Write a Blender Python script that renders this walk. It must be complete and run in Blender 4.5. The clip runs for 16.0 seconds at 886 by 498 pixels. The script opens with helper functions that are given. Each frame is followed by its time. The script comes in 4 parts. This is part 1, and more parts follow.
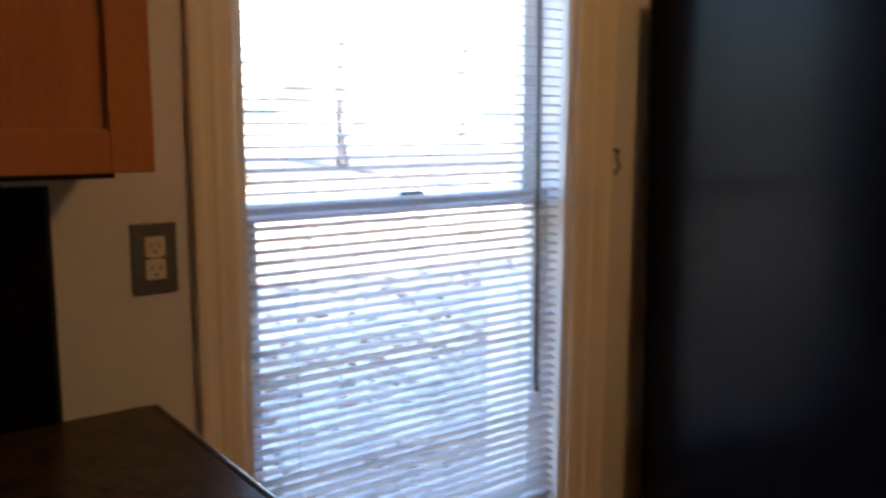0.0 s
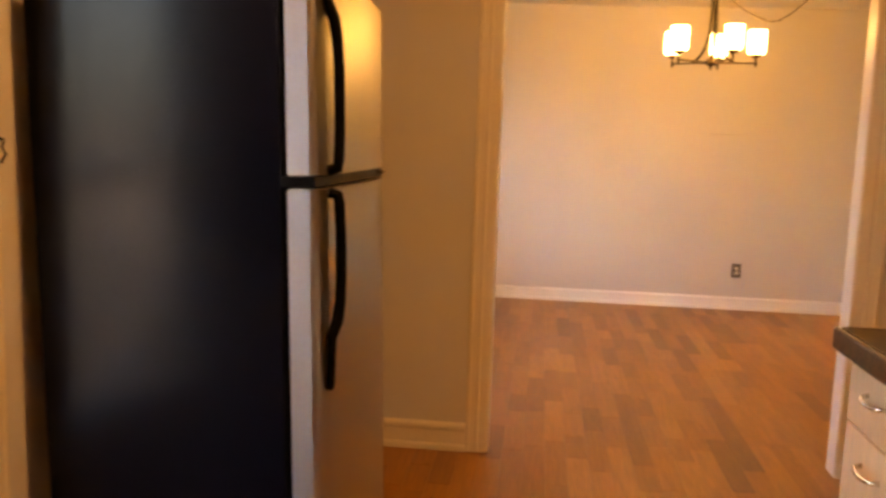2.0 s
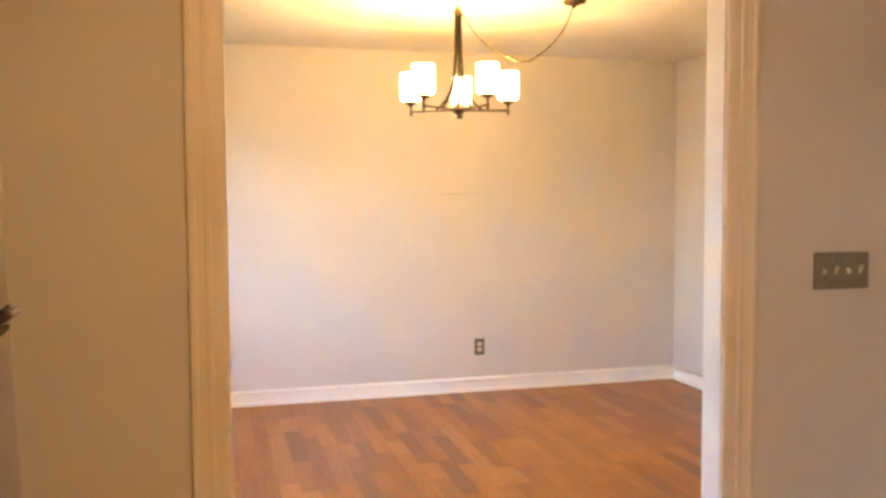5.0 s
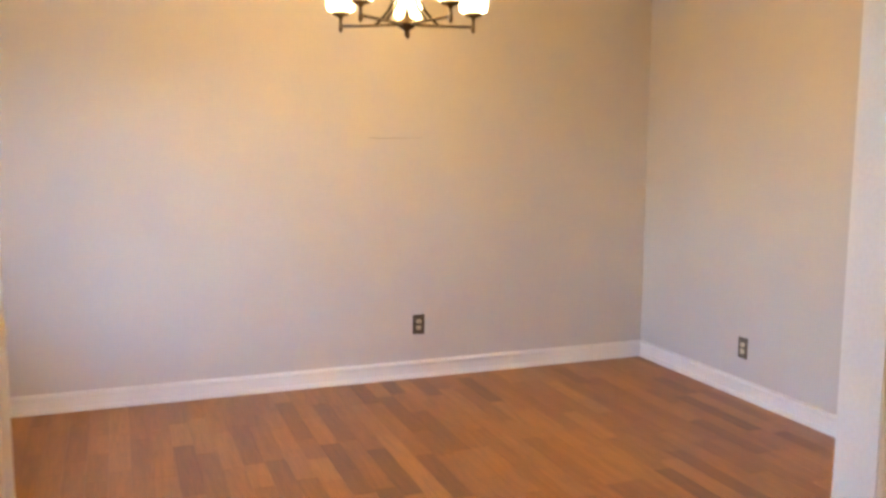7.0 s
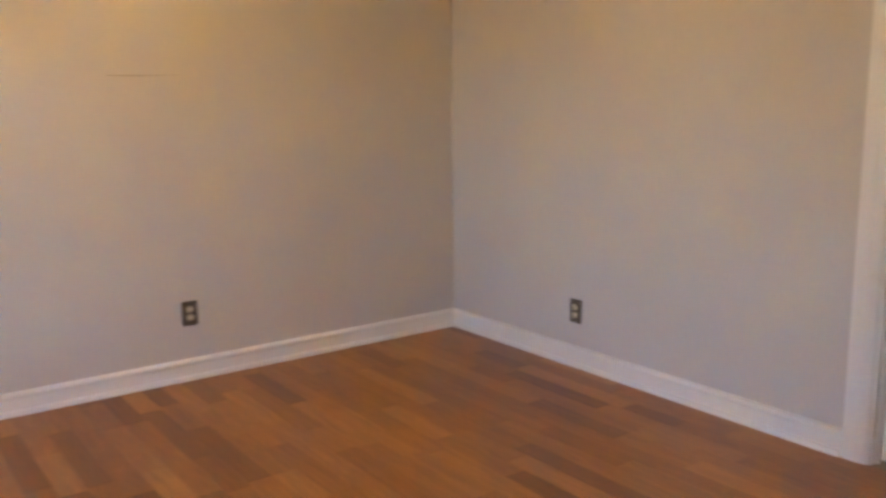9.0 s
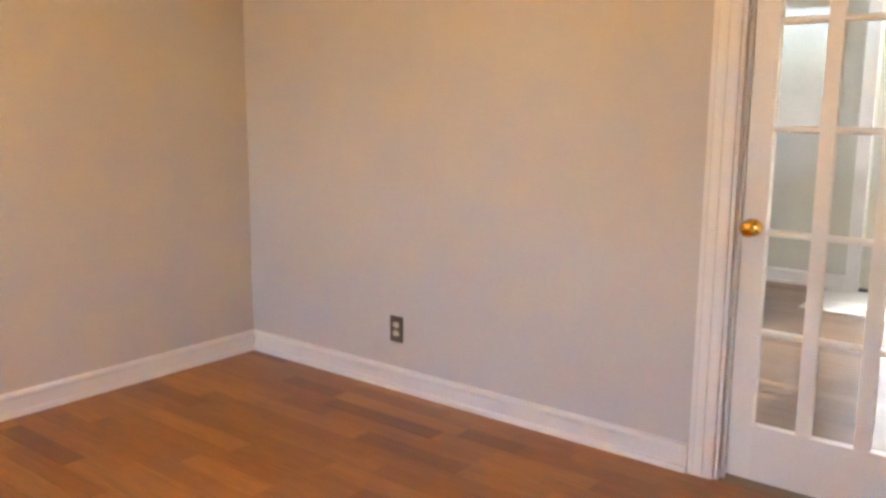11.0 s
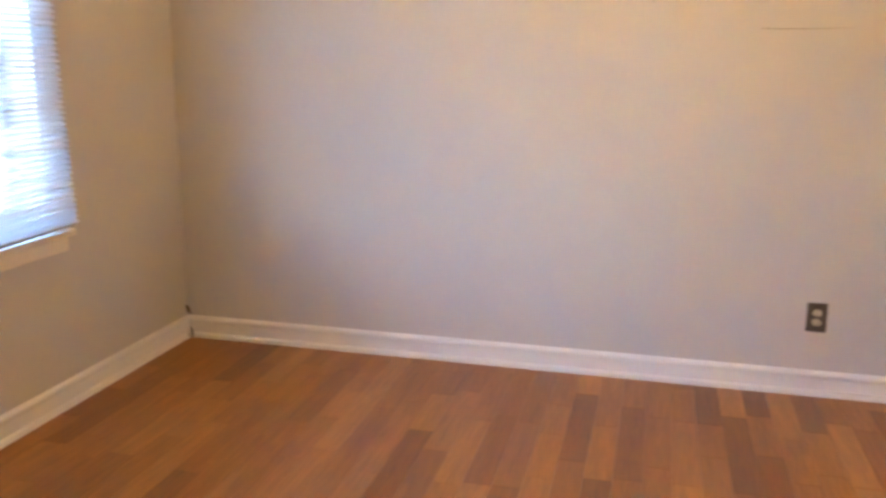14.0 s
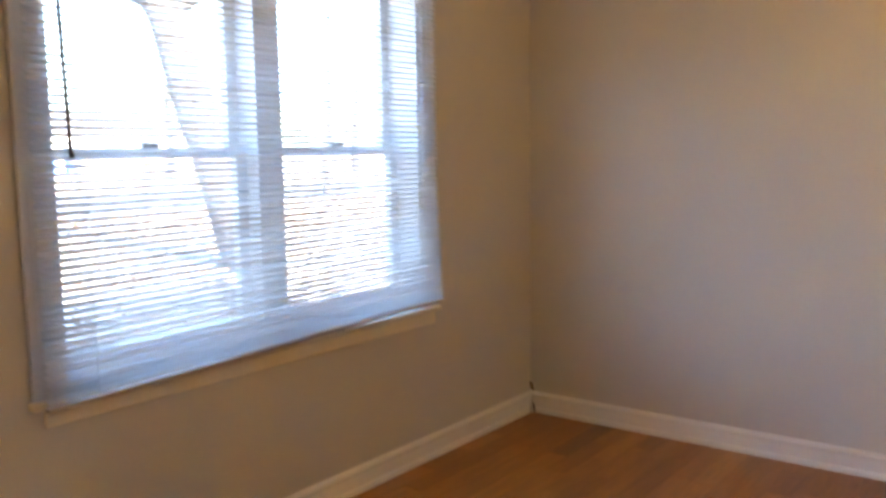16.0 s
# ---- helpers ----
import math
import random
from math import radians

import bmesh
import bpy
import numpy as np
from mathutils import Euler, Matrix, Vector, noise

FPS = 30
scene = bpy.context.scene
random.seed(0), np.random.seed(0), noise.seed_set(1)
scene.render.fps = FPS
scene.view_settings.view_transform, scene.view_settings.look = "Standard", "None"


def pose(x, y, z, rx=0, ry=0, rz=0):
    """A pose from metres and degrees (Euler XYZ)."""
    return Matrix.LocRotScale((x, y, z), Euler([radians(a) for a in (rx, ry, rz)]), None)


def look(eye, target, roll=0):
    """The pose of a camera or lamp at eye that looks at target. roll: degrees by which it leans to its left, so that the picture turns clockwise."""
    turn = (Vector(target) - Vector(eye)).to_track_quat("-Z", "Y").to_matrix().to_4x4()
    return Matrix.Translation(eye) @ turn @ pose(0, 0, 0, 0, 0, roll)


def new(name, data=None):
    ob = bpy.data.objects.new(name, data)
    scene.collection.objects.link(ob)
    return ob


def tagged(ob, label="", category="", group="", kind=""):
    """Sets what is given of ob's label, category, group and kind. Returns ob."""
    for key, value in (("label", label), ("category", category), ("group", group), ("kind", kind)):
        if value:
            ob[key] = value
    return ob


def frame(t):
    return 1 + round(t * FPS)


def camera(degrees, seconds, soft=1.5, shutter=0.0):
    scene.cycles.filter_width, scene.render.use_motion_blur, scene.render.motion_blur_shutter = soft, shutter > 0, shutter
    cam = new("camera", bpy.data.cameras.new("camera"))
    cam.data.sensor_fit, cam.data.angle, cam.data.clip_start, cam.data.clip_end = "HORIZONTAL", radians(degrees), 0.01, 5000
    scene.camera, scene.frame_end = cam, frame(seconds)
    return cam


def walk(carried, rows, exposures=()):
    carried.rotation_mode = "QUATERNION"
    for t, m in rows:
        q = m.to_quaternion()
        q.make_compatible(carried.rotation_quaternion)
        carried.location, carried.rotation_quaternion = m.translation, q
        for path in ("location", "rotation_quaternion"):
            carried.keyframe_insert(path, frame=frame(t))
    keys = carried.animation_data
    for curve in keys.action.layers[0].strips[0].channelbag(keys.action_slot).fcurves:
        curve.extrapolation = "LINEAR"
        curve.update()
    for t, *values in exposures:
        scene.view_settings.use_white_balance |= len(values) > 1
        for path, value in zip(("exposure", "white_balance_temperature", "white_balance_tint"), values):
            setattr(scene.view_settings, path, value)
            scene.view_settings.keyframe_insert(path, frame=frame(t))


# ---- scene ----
cam = camera(54.7, 16.0, soft=3.0, shutter=0.4)
PATH = [
    (0, (0.265, -3.205, 1.386), (-1.311, -2.011, 1.089), 0.3),
    (0.5, (0.321, -3.334, 1.390), (-0.962, -1.834, 1.065), 0.2),
    (1, (0.316, -3.468, 1.381), (-0.596, -1.716, 1.069), 0.6),
    (1.5, (0.246, -3.621, 1.379), (-0.250, -1.704, 1.099), 0.7),
    (2, (0.178, -3.580, 1.365), (-0.043, -1.611, 1.098), 1.9),
    (2.5, (0.166, -3.468, 1.359), (0.109, -1.484, 1.116), 0.5),
    (3, (0.133, -3.298, 1.362), (0.213, -1.316, 1.106), -0.6),
    (3.5, (0.092, -3.058, 1.371), (0.286, -1.086, 1.104), -1.1),
    (4, (-0.002, -2.797, 1.366), (0.336, -0.840, 1.127), -1.0),
    (4.5, (-0.043, -2.578, 1.395), (0.392, -0.634, 1.226), -0.9),
    (4.7, (-0.039, -2.456, 1.398), (0.429, -0.515, 1.279), -0.7),
    (6.8, (0.109, -1.263, 1.437), (0.802, 0.601, 1.230), -0.0),
    (7, (0.145, -1.139, 1.429), (0.851, 0.715, 1.174), 0.3),
    (7.5, (0.213, -0.901, 1.399), (0.963, 0.926, 1.083), -0.5),
    (8, (0.307, -0.666, 1.362), (1.103, 1.136, 1.017), -0.7),
    (8.5, (0.431, -0.426, 1.318), (1.357, 1.312, 0.970), -0.8),
    (9, (0.438, -0.281, 1.321), (1.602, 1.307, 0.972), -0.7),
    (9.2, (0.452, -0.195, 1.316), (1.733, 1.302, 0.969), -0.5),
    (11.3, (0.635, 0.164, 1.308), (2.177, 1.389, 0.956), 0.3),
    (11.5, (0.669, 0.108, 1.316), (2.109, 1.447, 0.953), 0.2),
    (12, (0.857, 0.099, 1.314), (1.972, 1.716, 0.935), 0.6),
    (12.5, (0.973, 0.199, 1.283), (1.717, 2.016, 0.905), 1.2),
    (13, (0.943, 0.153, 1.281), (1.317, 2.082, 0.907), 0.3),
    (13.5, (1.182, 0.047, 1.322), (1.020, 1.996, 0.903), 1.3),
    (14, (1.158, 0.115, 1.327), (0.684, 2.006, 0.884), 0.5),
    (14.5, (1.210, 0.061, 1.315), (0.479, 1.874, 0.892), 0.5),
    (15, (1.231, -0.001, 1.285), (0.297, 1.720, 0.874), 0.3),
    (15.5, (1.260, -0.051, 1.310), (0.170, 1.585, 0.938), -0.2),
    (16, (1.302, -0.087, 1.340), (0.095, 1.491, 1.115), -0.9),
]
EXPOSURE = [
    (0, 4.0, 6500, 11), (0.5, 3.7, 6700, 11), (1.0, 3.1, 7000, 13), (1.5, 4.0, 8800, 21), (2.0, 5.5, 11000, 26), (2.5, 6.1, 11000, 24), (3.5, 6.38, 9200, 18),
    (4.2, 6.2, 7700, 12), (4.7, 6.1, 7000, 9), (7.0, 5.66, 6150, 10), (9.0, 5.05, 6300, 9), (11.4, 5.5, 6900, 14), (12.0, 5.22, 6500, 10), (12.5, 5.06, 6250, 10),
    (13.5, 5.18, 6150, 10), (14.5, 5.68, 6000, 10), (15.5, 5.05, 6150, 10), (16.0, 4.62, 6450, 9),
]
walk(cam, [(t, look(eye, target, roll)) for t, eye, target, roll in PATH], EXPOSURE)

# ---- world, sun, exposure ----
SUN_UP = 24.5
world = bpy.data.worlds.new("world")
scene.world = world
world.use_nodes = True
wn = world.node_tree
sky = wn.nodes.new("ShaderNodeTexSky")
sky.sky_type = "NISHITA"
sky.sun_disc = False
sky.dust_density, sky.ozone_density = 2.5, 4.0
sky.sun_elevation = radians(SUN_UP)
sky.sun_rotation = radians(105.0)
wn.links.new(sky.outputs[0], wn.nodes["Background"].inputs[0])
wn.nodes["Background"].inputs[1].default_value = 0.15
sun = new("sun", bpy.data.lights.new("sun", "SUN"))
sun.data.energy, sun.data.angle, sun.data.color = 4.5, radians(0.5), (1.0, 0.93, 0.82)
sun.matrix_world = look((9.66, -2.59, 4.56), (0, 0, 0))
BULB = 0.52          # glow of the chandelier's glass shades
BULB_POINT = 0.29     # watts of each bulb
KITCHEN = 2.3        # glow of the kitchen ceiling light
BULB_COLOUR = (1.0, 0.555, 0.145)


# ---- materials ----
def mat(name, colour, rough=0.5, metal=0.0, spread=0.08, scale=6.0, fine=60.0, bump=0.05, spec=0.5, per_object=0.0, stretch=(1, 1, 1), coat=0.0):
    """A surface with large stains, fine grain and a little relief."""
    m = bpy.data.materials.new(name)
    m.use_nodes = True
    t = m.node_tree
    b = t.nodes["Principled BSDF"]
    b.inputs["Roughness"].default_value = rough
    b.inputs["Metallic"].default_value = metal
    b.inputs["Specular IOR Level"].default_value = spec
    b.inputs["Coat Weight"].default_value = coat
    co = t.nodes.new("ShaderNodeTexCoord")
    mp = t.nodes.new("ShaderNodeMapping")
    mp.inputs["Scale"].default_value = stretch
    t.links.new(co.outputs["Object"], mp.inputs[0])
    n1 = t.nodes.new("ShaderNodeTexNoise")
    n1.inputs["Scale"].default_value = scale
    n1.inputs["Detail"].default_value = 4
    n2 = t.nodes.new("ShaderNodeTexNoise")
    n2.inputs["Scale"].default_value = fine
    n2.inputs["Detail"].default_value = 6
    t.links.new(mp.outputs[0], n1.inputs["Vector"])
    t.links.new(mp.outputs[0], n2.inputs["Vector"])
    add = t.nodes.new("ShaderNodeMath")
    add.operation = "ADD"
    t.links.new(n1.outputs["Fac"], add.inputs[0])
    t.links.new(n2.outputs["Fac"], add.inputs[1])
    src = add.outputs[0]
    lo, hi = 0.75, 1.25
    if per_object:
        oi = t.nodes.new("ShaderNodeObjectInfo")
        mul = t.nodes.new("ShaderNodeMath")
        mul.operation = "MULTIPLY_ADD"
        mul.inputs[1].default_value = per_object
        t.links.new(oi.outputs["Random"], mul.inputs[0])
        t.links.new(src, mul.inputs[2])
        src = mul.outputs[0]
        hi += per_object
    ramp = t.nodes.new("ShaderNodeMapRange")
    ramp.inputs["From Min"].default_value, ramp.inputs["From Max"].default_value = lo, hi
    t.links.new(src, ramp.inputs["Value"])
    mix = t.nodes.new("ShaderNodeMix")
    mix.data_type = "RGBA"
    t.links.new(ramp.outputs[0], mix.inputs["Factor"])
    mix.inputs["A"].default_value = (*[c * (1 - spread) for c in colour], 1)
    mix.inputs["B"].default_value = (*[min(1, c * (1 + spread)) for c in colour], 1)
    t.links.new(mix.outputs["Result"], b.inputs["Base Color"])
    rr = t.nodes.new("ShaderNodeMapRange")
    rr.inputs["To Min"].default_value, rr.inputs["To Max"].default_value = max(0.02, rough - 0.06), min(1, rough + 0.06)
    t.links.new(n1.outputs["Fac"], rr.inputs["Value"])
    t.links.new(rr.outputs[0], b.inputs["Roughness"])
    if bump:
        bp = t.nodes.new("ShaderNodeBump")
        bp.inputs["Strength"].default_value = bump
        bp.inputs["Distance"].default_value = 0.01
        t.links.new(n2.outputs["Fac"], bp.inputs["Height"])
        t.links.new(bp.outputs[0], b.inputs["Normal"])
    return m


def plank_mat(name, island, tint=(1, 1, 1)):
    """Laminate planks: each with its own tone, with a long grain."""
    m = bpy.data.materials.new(name)
    m.use_nodes = True
    t = m.node_tree
    b = t.nodes["Principled BSDF"]
    if island:
        rnd = t.nodes.new("ShaderNodeNewGeometry").outputs["Random Per Island"]
    else:
        rnd = t.nodes.new("ShaderNodeObjectInfo").outputs["Random"]
    co = t.nodes.new("ShaderNodeNewGeometry")
    off = t.nodes.new("ShaderNodeVectorMath")
    off.operation = "MULTIPLY_ADD"
    comb = t.nodes.new("ShaderNodeCombineXYZ")
    for k in range(3):
        t.links.new(rnd, comb.inputs[k])
    off.inputs[1].default_value = (37, 37, 37)
    t.links.new(comb.outputs[0], off.inputs[0])
    t.links.new(co.outputs["Position"], off.inputs[2])
    mp = t.nodes.new("ShaderNodeMapping")
    mp.inputs["Scale"].default_value = (14, 1.1, 1)
    t.links.new(off.outputs[0], mp.inputs[0])
    n1 = t.nodes.new("ShaderNodeTexNoise")
    n1.inputs["Scale"].default_value, n1.inputs["Detail"].default_value, n1.inputs["Distortion"].default_value = 2.2, 6, 0.8
    t.links.new(mp.outputs[0], n1.inputs["Vector"])
    mp2 = t.nodes.new("ShaderNodeMapping")
    mp2.inputs["Scale"].default_value = (60, 3, 1)
    t.links.new(off.outputs[0], mp2.inputs[0])
    n2 = t.nodes.new("ShaderNodeTexNoise")
    n2.inputs["Scale"].default_value = 3
    t.links.new(mp2.outputs[0], n2.inputs["Vector"])
    ramp = t.nodes.new("ShaderNodeValToRGB")
    e = ramp.color_ramp.elements
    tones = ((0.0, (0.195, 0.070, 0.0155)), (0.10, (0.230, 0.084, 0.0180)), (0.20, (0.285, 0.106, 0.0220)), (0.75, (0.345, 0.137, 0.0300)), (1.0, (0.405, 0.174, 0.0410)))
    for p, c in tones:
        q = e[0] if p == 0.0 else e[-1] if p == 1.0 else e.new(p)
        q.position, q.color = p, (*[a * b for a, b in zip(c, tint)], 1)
    t.links.new(rnd, ramp.inputs[0])
    g = t.nodes.new("ShaderNodeMath")
    g.operation = "ADD"
    t.links.new(n1.outputs["Fac"], g.inputs[0])
    t.links.new(n2.outputs["Fac"], g.inputs[1])
    mr = t.nodes.new("ShaderNodeMapRange")
    mr.inputs["From Min"].default_value, mr.inputs["From Max"].default_value = 0.7, 1.3
    mr.inputs["To Min"].default_value, mr.inputs["To Max"].default_value = 0.78, 1.18
    t.links.new(g.outputs[0], mr.inputs["Value"])
    mix = t.nodes.new("ShaderNodeVectorMath")
    mix.operation = "SCALE"
    t.links.new(ramp.outputs[0], mix.inputs[0])
    t.links.new(mr.outputs[0], mix.inputs["Scale"])
    t.links.new(mix.outputs[0], b.inputs["Base Color"])
    b.inputs["Roughness"].default_value = 0.34
    b.inputs["Specular IOR Level"].default_value = 0.50
    bp = t.nodes.new("ShaderNodeBump")
    bp.inputs["Strength"].default_value, bp.inputs["Distance"].default_value = 0.06, 0.004
    t.links.new(n2.outputs["Fac"], bp.inputs["Height"])
    t.links.new(bp.outputs[0], b.inputs["Normal"])
    return m


def glass_mat(name, tint=(1, 1, 1)):
    m = bpy.data.materials.new(name)
    m.use_nodes = True
    t = m.node_tree
    out = t.nodes["Material Output"]
    tr = t.nodes.new("ShaderNodeBsdfTransparent")
    tr.inputs[0].default_value = (*tint, 1)
    gl = t.nodes.new("ShaderNodeBsdfGlossy")
    gl.inputs["Roughness"].default_value = 0.02
    mx = t.nodes.new("ShaderNodeMixShader")
    mx.inputs[0].default_value = 0.035
    t.links.new(tr.outputs[0], mx.inputs[1])
    t.links.new(gl.outputs[0], mx.inputs[2])
    t.links.new(mx.outputs[0], out.inputs[0])
    return m


def slat_mat(name):
    """Thin white vinyl that lets some light through."""
    m = bpy.data.materials.new(name)
    m.use_nodes = True
    t = m.node_tree
    out = t.nodes["Material Output"]
    b = t.nodes["Principled BSDF"]
    b.inputs["Base Color"].default_value = (0.90, 0.90, 0.90, 1)
    b.inputs["Roughness"].default_value = 0.45
    tl = t.nodes.new("ShaderNodeBsdfTranslucent")
    tl.inputs[0].default_value = (0.93, 0.93, 0.95, 1)
    mx = t.nodes.new("ShaderNodeMixShader")
    mx.inputs[0].default_value = 0.30
    t.links.new(b.outputs[0], mx.inputs[1])
    t.links.new(tl.outputs[0], mx.inputs[2])
    t.links.new(mx.outputs[0], out.inputs[0])
    return m


def glow_mat(name, colour, strength):
    m = bpy.data.materials.new(name)
    m.use_nodes = True
    b = m.node_tree.nodes["Principled BSDF"]
    b.inputs["Base Color"].default_value = (0.85, 0.82, 0.76, 1)
    b.inputs["Roughness"].default_value = 0.35
    b.inputs["Emission Color"].default_value = (*colour, 1)
    b.inputs["Emission Strength"].default_value = strength
    return m


WALL = mat("wall_paint", (0.60, 0.57, 0.54), 0.62, spread=0.035, scale=1.3, fine=260, bump=0.05, spec=0.3)
KWALL = mat("grey_green_kitchen_paint", (0.67, 0.645, 0.585), 0.6, spread=0.035, scale=1.3, fine=260, bump=0.05, spec=0.3)
CEIL = mat("ceiling_paint", (0.76, 0.74, 0.70), 0.8, spread=0.03, scale=1.5, fine=140, bump=0.10, spec=0.2)
TRIM = mat("trim_paint", (0.80, 0.785, 0.76), 0.34, spread=0.04, scale=3.0, fine=120, bump=0.03)
CREAM = mat("cream_casing_paint", (0.80, 0.73, 0.58), 0.38, spread=0.05, scale=3.0, fine=120, bump=0.03)
SASH = mat("white_sash_paint", (0.80, 0.80, 0.80), 0.4, spread=0.03, scale=4, fine=120, bump=0.02)
DOORP = mat("door_paint", (0.80, 0.77, 0.72), 0.3, spread=0.03, scale=3, fine=120, bump=0.02)
JOINT = mat("floor_underlay", (0.17, 0.078, 0.033), 0.7, spread=0.2, scale=3, fine=50)
PLANK = plank_mat("laminate_plank", False)
PLANK_FAR = plank_mat("laminate_plank_joined", True)
# same laminate; the tint puts the hall's bluish daylight into the plank colour
PLANK_HALL = plank_mat("hall_plank_daylight_tint", True, (0.62, 0.95, 2.2))
GLASS = glass_mat("window_glass")
RAILP = mat("beige_blind_rail", (0.46, 0.40, 0.33), 0.5, spread=0.06, scale=6, fine=120, bump=0.02)
SLAT = slat_mat("blind_slat_vinyl")
GLOW = glow_mat("glowing_frosted_glass", (1.0, 0.65, 0.25), BULB)
BRONZE = mat("brushed_bronze_metal", (0.085, 0.062, 0.040), 0.38, 0.8, spread=0.15, scale=20, fine=200, bump=0.02)
RODM = mat("oil_rubbed_bronze", (0.010, 0.0075, 0.005), 0.5, 0.2, spread=0.2, scale=20, fine=200, bump=0.02, spec=0.12)
CORDM = mat("brown_cord", (0.045, 0.032, 0.020), 0.6, spread=0.2, scale=30, fine=200, bump=0.05, spec=0.2)
BLACK = mat("black_textured_steel", (0.0025, 0.0032, 0.005), 0.19, spread=0.2, scale=1.2, fine=420, bump=0.015, spec=0.09)
BLACKP = mat("black_plastic", (0.003, 0.003, 0.003), 0.34, spread=0.2, scale=15, fine=200, bump=0.02, spec=0.06)
STEEL = mat("brushed_stainless_steel", (0.37, 0.34, 0.285), 0.37, 1.0, spread=0.02, scale=0.5, fine=30, bump=0.0, stretch=(3, 3, 1))
STEELEDGE = mat("grey_door_edge", (0.33, 0.34, 0.35), 0.42, 0.7, spread=0.04, scale=6, fine=90, bump=0.02)
MAPLE = mat("pale_maple", (0.55, 0.375, 0.235), 0.42, spread=0.12, scale=3, fine=30, bump=0.03, stretch=(10, 10, 1.2))
OAK = mat("orange_stained_wood", (0.42, 0.145, 0.035), 0.36, spread=0.14, scale=3, fine=30, bump=0.03, stretch=(10, 10, 1.2))
STONE = mat("dark_brown_speckled_laminate", (0.046, 0.028, 0.016), 0.30, spread=0.85, scale=30, fine=110, bump=0.02, spec=0.2)
CHROME = mat("polished_chrome", (0.72, 0.70, 0.66), 0.12, 1.0, spread=0.03, scale=10, fine=100, bump=0.0)
BRASS = mat("polished_brass", (0.78, 0.53, 0.14), 0.16, 1.0, spread=0.06, scale=10, fine=100, bump=0.0)
PEWTER = mat("aged_pewter_plate", (0.15, 0.13, 0.10), 0.40, 0.75, spread=0.12, scale=30, fine=200, bump=0.03)
BRASSPLATE = mat("dull_brass_grey_plate", (0.27, 0.26, 0.19), 0.42, 0.5, spread=0.12, scale=30, fine=200, bump=0.03)
IVORY = mat("ivory_plastic", (0.66, 0.58, 0.40), 0.35, spread=0.04, scale=30, fine=200, bump=0.0)
DARK = mat("dark_slot", (0.012, 0.010, 0.009), 0.6, spread=0.1, scale=30, fine=200, bump=0.0)
SCAR = mat("old_wall_scratch", (0.36, 0.32, 0.26), 0.8, spread=0.25, scale=30, fine=200, bump=0.1)
GRIME = mat("brown_damaged_plaster", (0.15, 0.10, 0.06), 0.9, spread=0.4, scale=40, fine=200, bump=0.3)
OUTWALL = mat("exterior_siding", (0.62, 0.60, 0.56), 0.7, spread=0.06, scale=2, fine=60)
ROOFM = mat("roof_shingle", (0.12, 0.11, 0.10), 0.9, spread=0.25, scale=8, fine=80, bump=0.2)
SOIL = mat("leaf_strewn_soil", (0.34, 0.30, 0.26), 0.95, spread=0.45, scale=1.2, fine=14, bump=0.6)
LEAF = mat("dry_leaf", (0.11, 0.065, 0.032), 0.8, spread=0.45, scale=2.5, fine=20, bump=0.1)
LEAFG = mat("thin_autumn_foliage", (0.11, 0.12, 0.035), 0.7, spread=0.4, scale=1.5, fine=20, bump=0.1)
BARK = mat("tree_bark", (0.045, 0.046, 0.05), 0.95, spread=0.35, scale=3, fine=26, bump=0.6, stretch=(4, 4, 1))
ASPH = mat("asphalt", (0.055, 0.055, 0.056), 0.9, spread=0.2, scale=2, fine=120, bump=0.2)
BINP = mat("blue_bin_plastic", (0.03, 0.09, 0.24), 0.5, spread=0.15, scale=6, fine=80)
GREENW = mat("grey_green_wall_paint", (0.60, 0.60, 0.52), 0.62, spread=0.04, scale=1.5, fine=200, bump=0.05, spec=0.3)
DIMPANE = mat("dim_window_pane", (0.22, 0.25, 0.29), 0.15, spread=0.1, scale=2, fine=40, bump=0.0)
TILE = mat("pale_stone_tile", (0.66, 0.64, 0.60), 0.35, spread=0.08, scale=6, fine=80, bump=0.03)


# ---- mesh helpers ----
def box(bm, x0, x1, y0, y1, z0, z1, bevel=0.0, seg=2):
    vs = [bm.verts.new(p) for p in ((x0, y0, z0), (x1, y0, z0), (x1, y1, z0), (x0, y1, z0), (x0, y0, z1), (x1, y0, z1), (x1, y1, z1), (x0, y1, z1))]
    fs = [bm.faces.new([vs[k] for k in q]) for q in ((0, 3, 2, 1), (4, 5, 6, 7), (0, 1, 5, 4), (1, 2, 6, 5), (2, 3, 7, 6), (3, 0, 4, 7))]
    if bevel:
        es = list({e for f in fs for e in f.edges})
        bmesh.ops.bevel(bm, geom=es, offset=bevel, segments=seg, profile=0.5, affect="EDGES")
    return bm


def boxes(*dims, bevel=0.0):
    bm = bmesh.new()
    for d in dims:
        box(bm, *d, bevel=bevel)
    return bm


def prism(bm, outline, axis, a, b):
    """Extrude a closed outline of (u, v) along an axis from a to b."""
    def at(u, v, w):
        return {"x": (w, u, v), "y": (u, w, v), "z": (u, v, w)}[axis]
    lo = [bm.verts.new(at(u, v, a)) for u, v in outline]
    hi = [bm.verts.new(at(u, v, b)) for u, v in outline]
    n = len(outline)
    bm.faces.new(lo)
    bm.faces.new(hi[::-1])
    for k in range(n):
        bm.faces.new((lo[k], hi[k], hi[(k + 1) % n], lo[(k + 1) % n]))
    bmesh.ops.recalc_face_normals(bm, faces=bm.faces[:])
    return bm


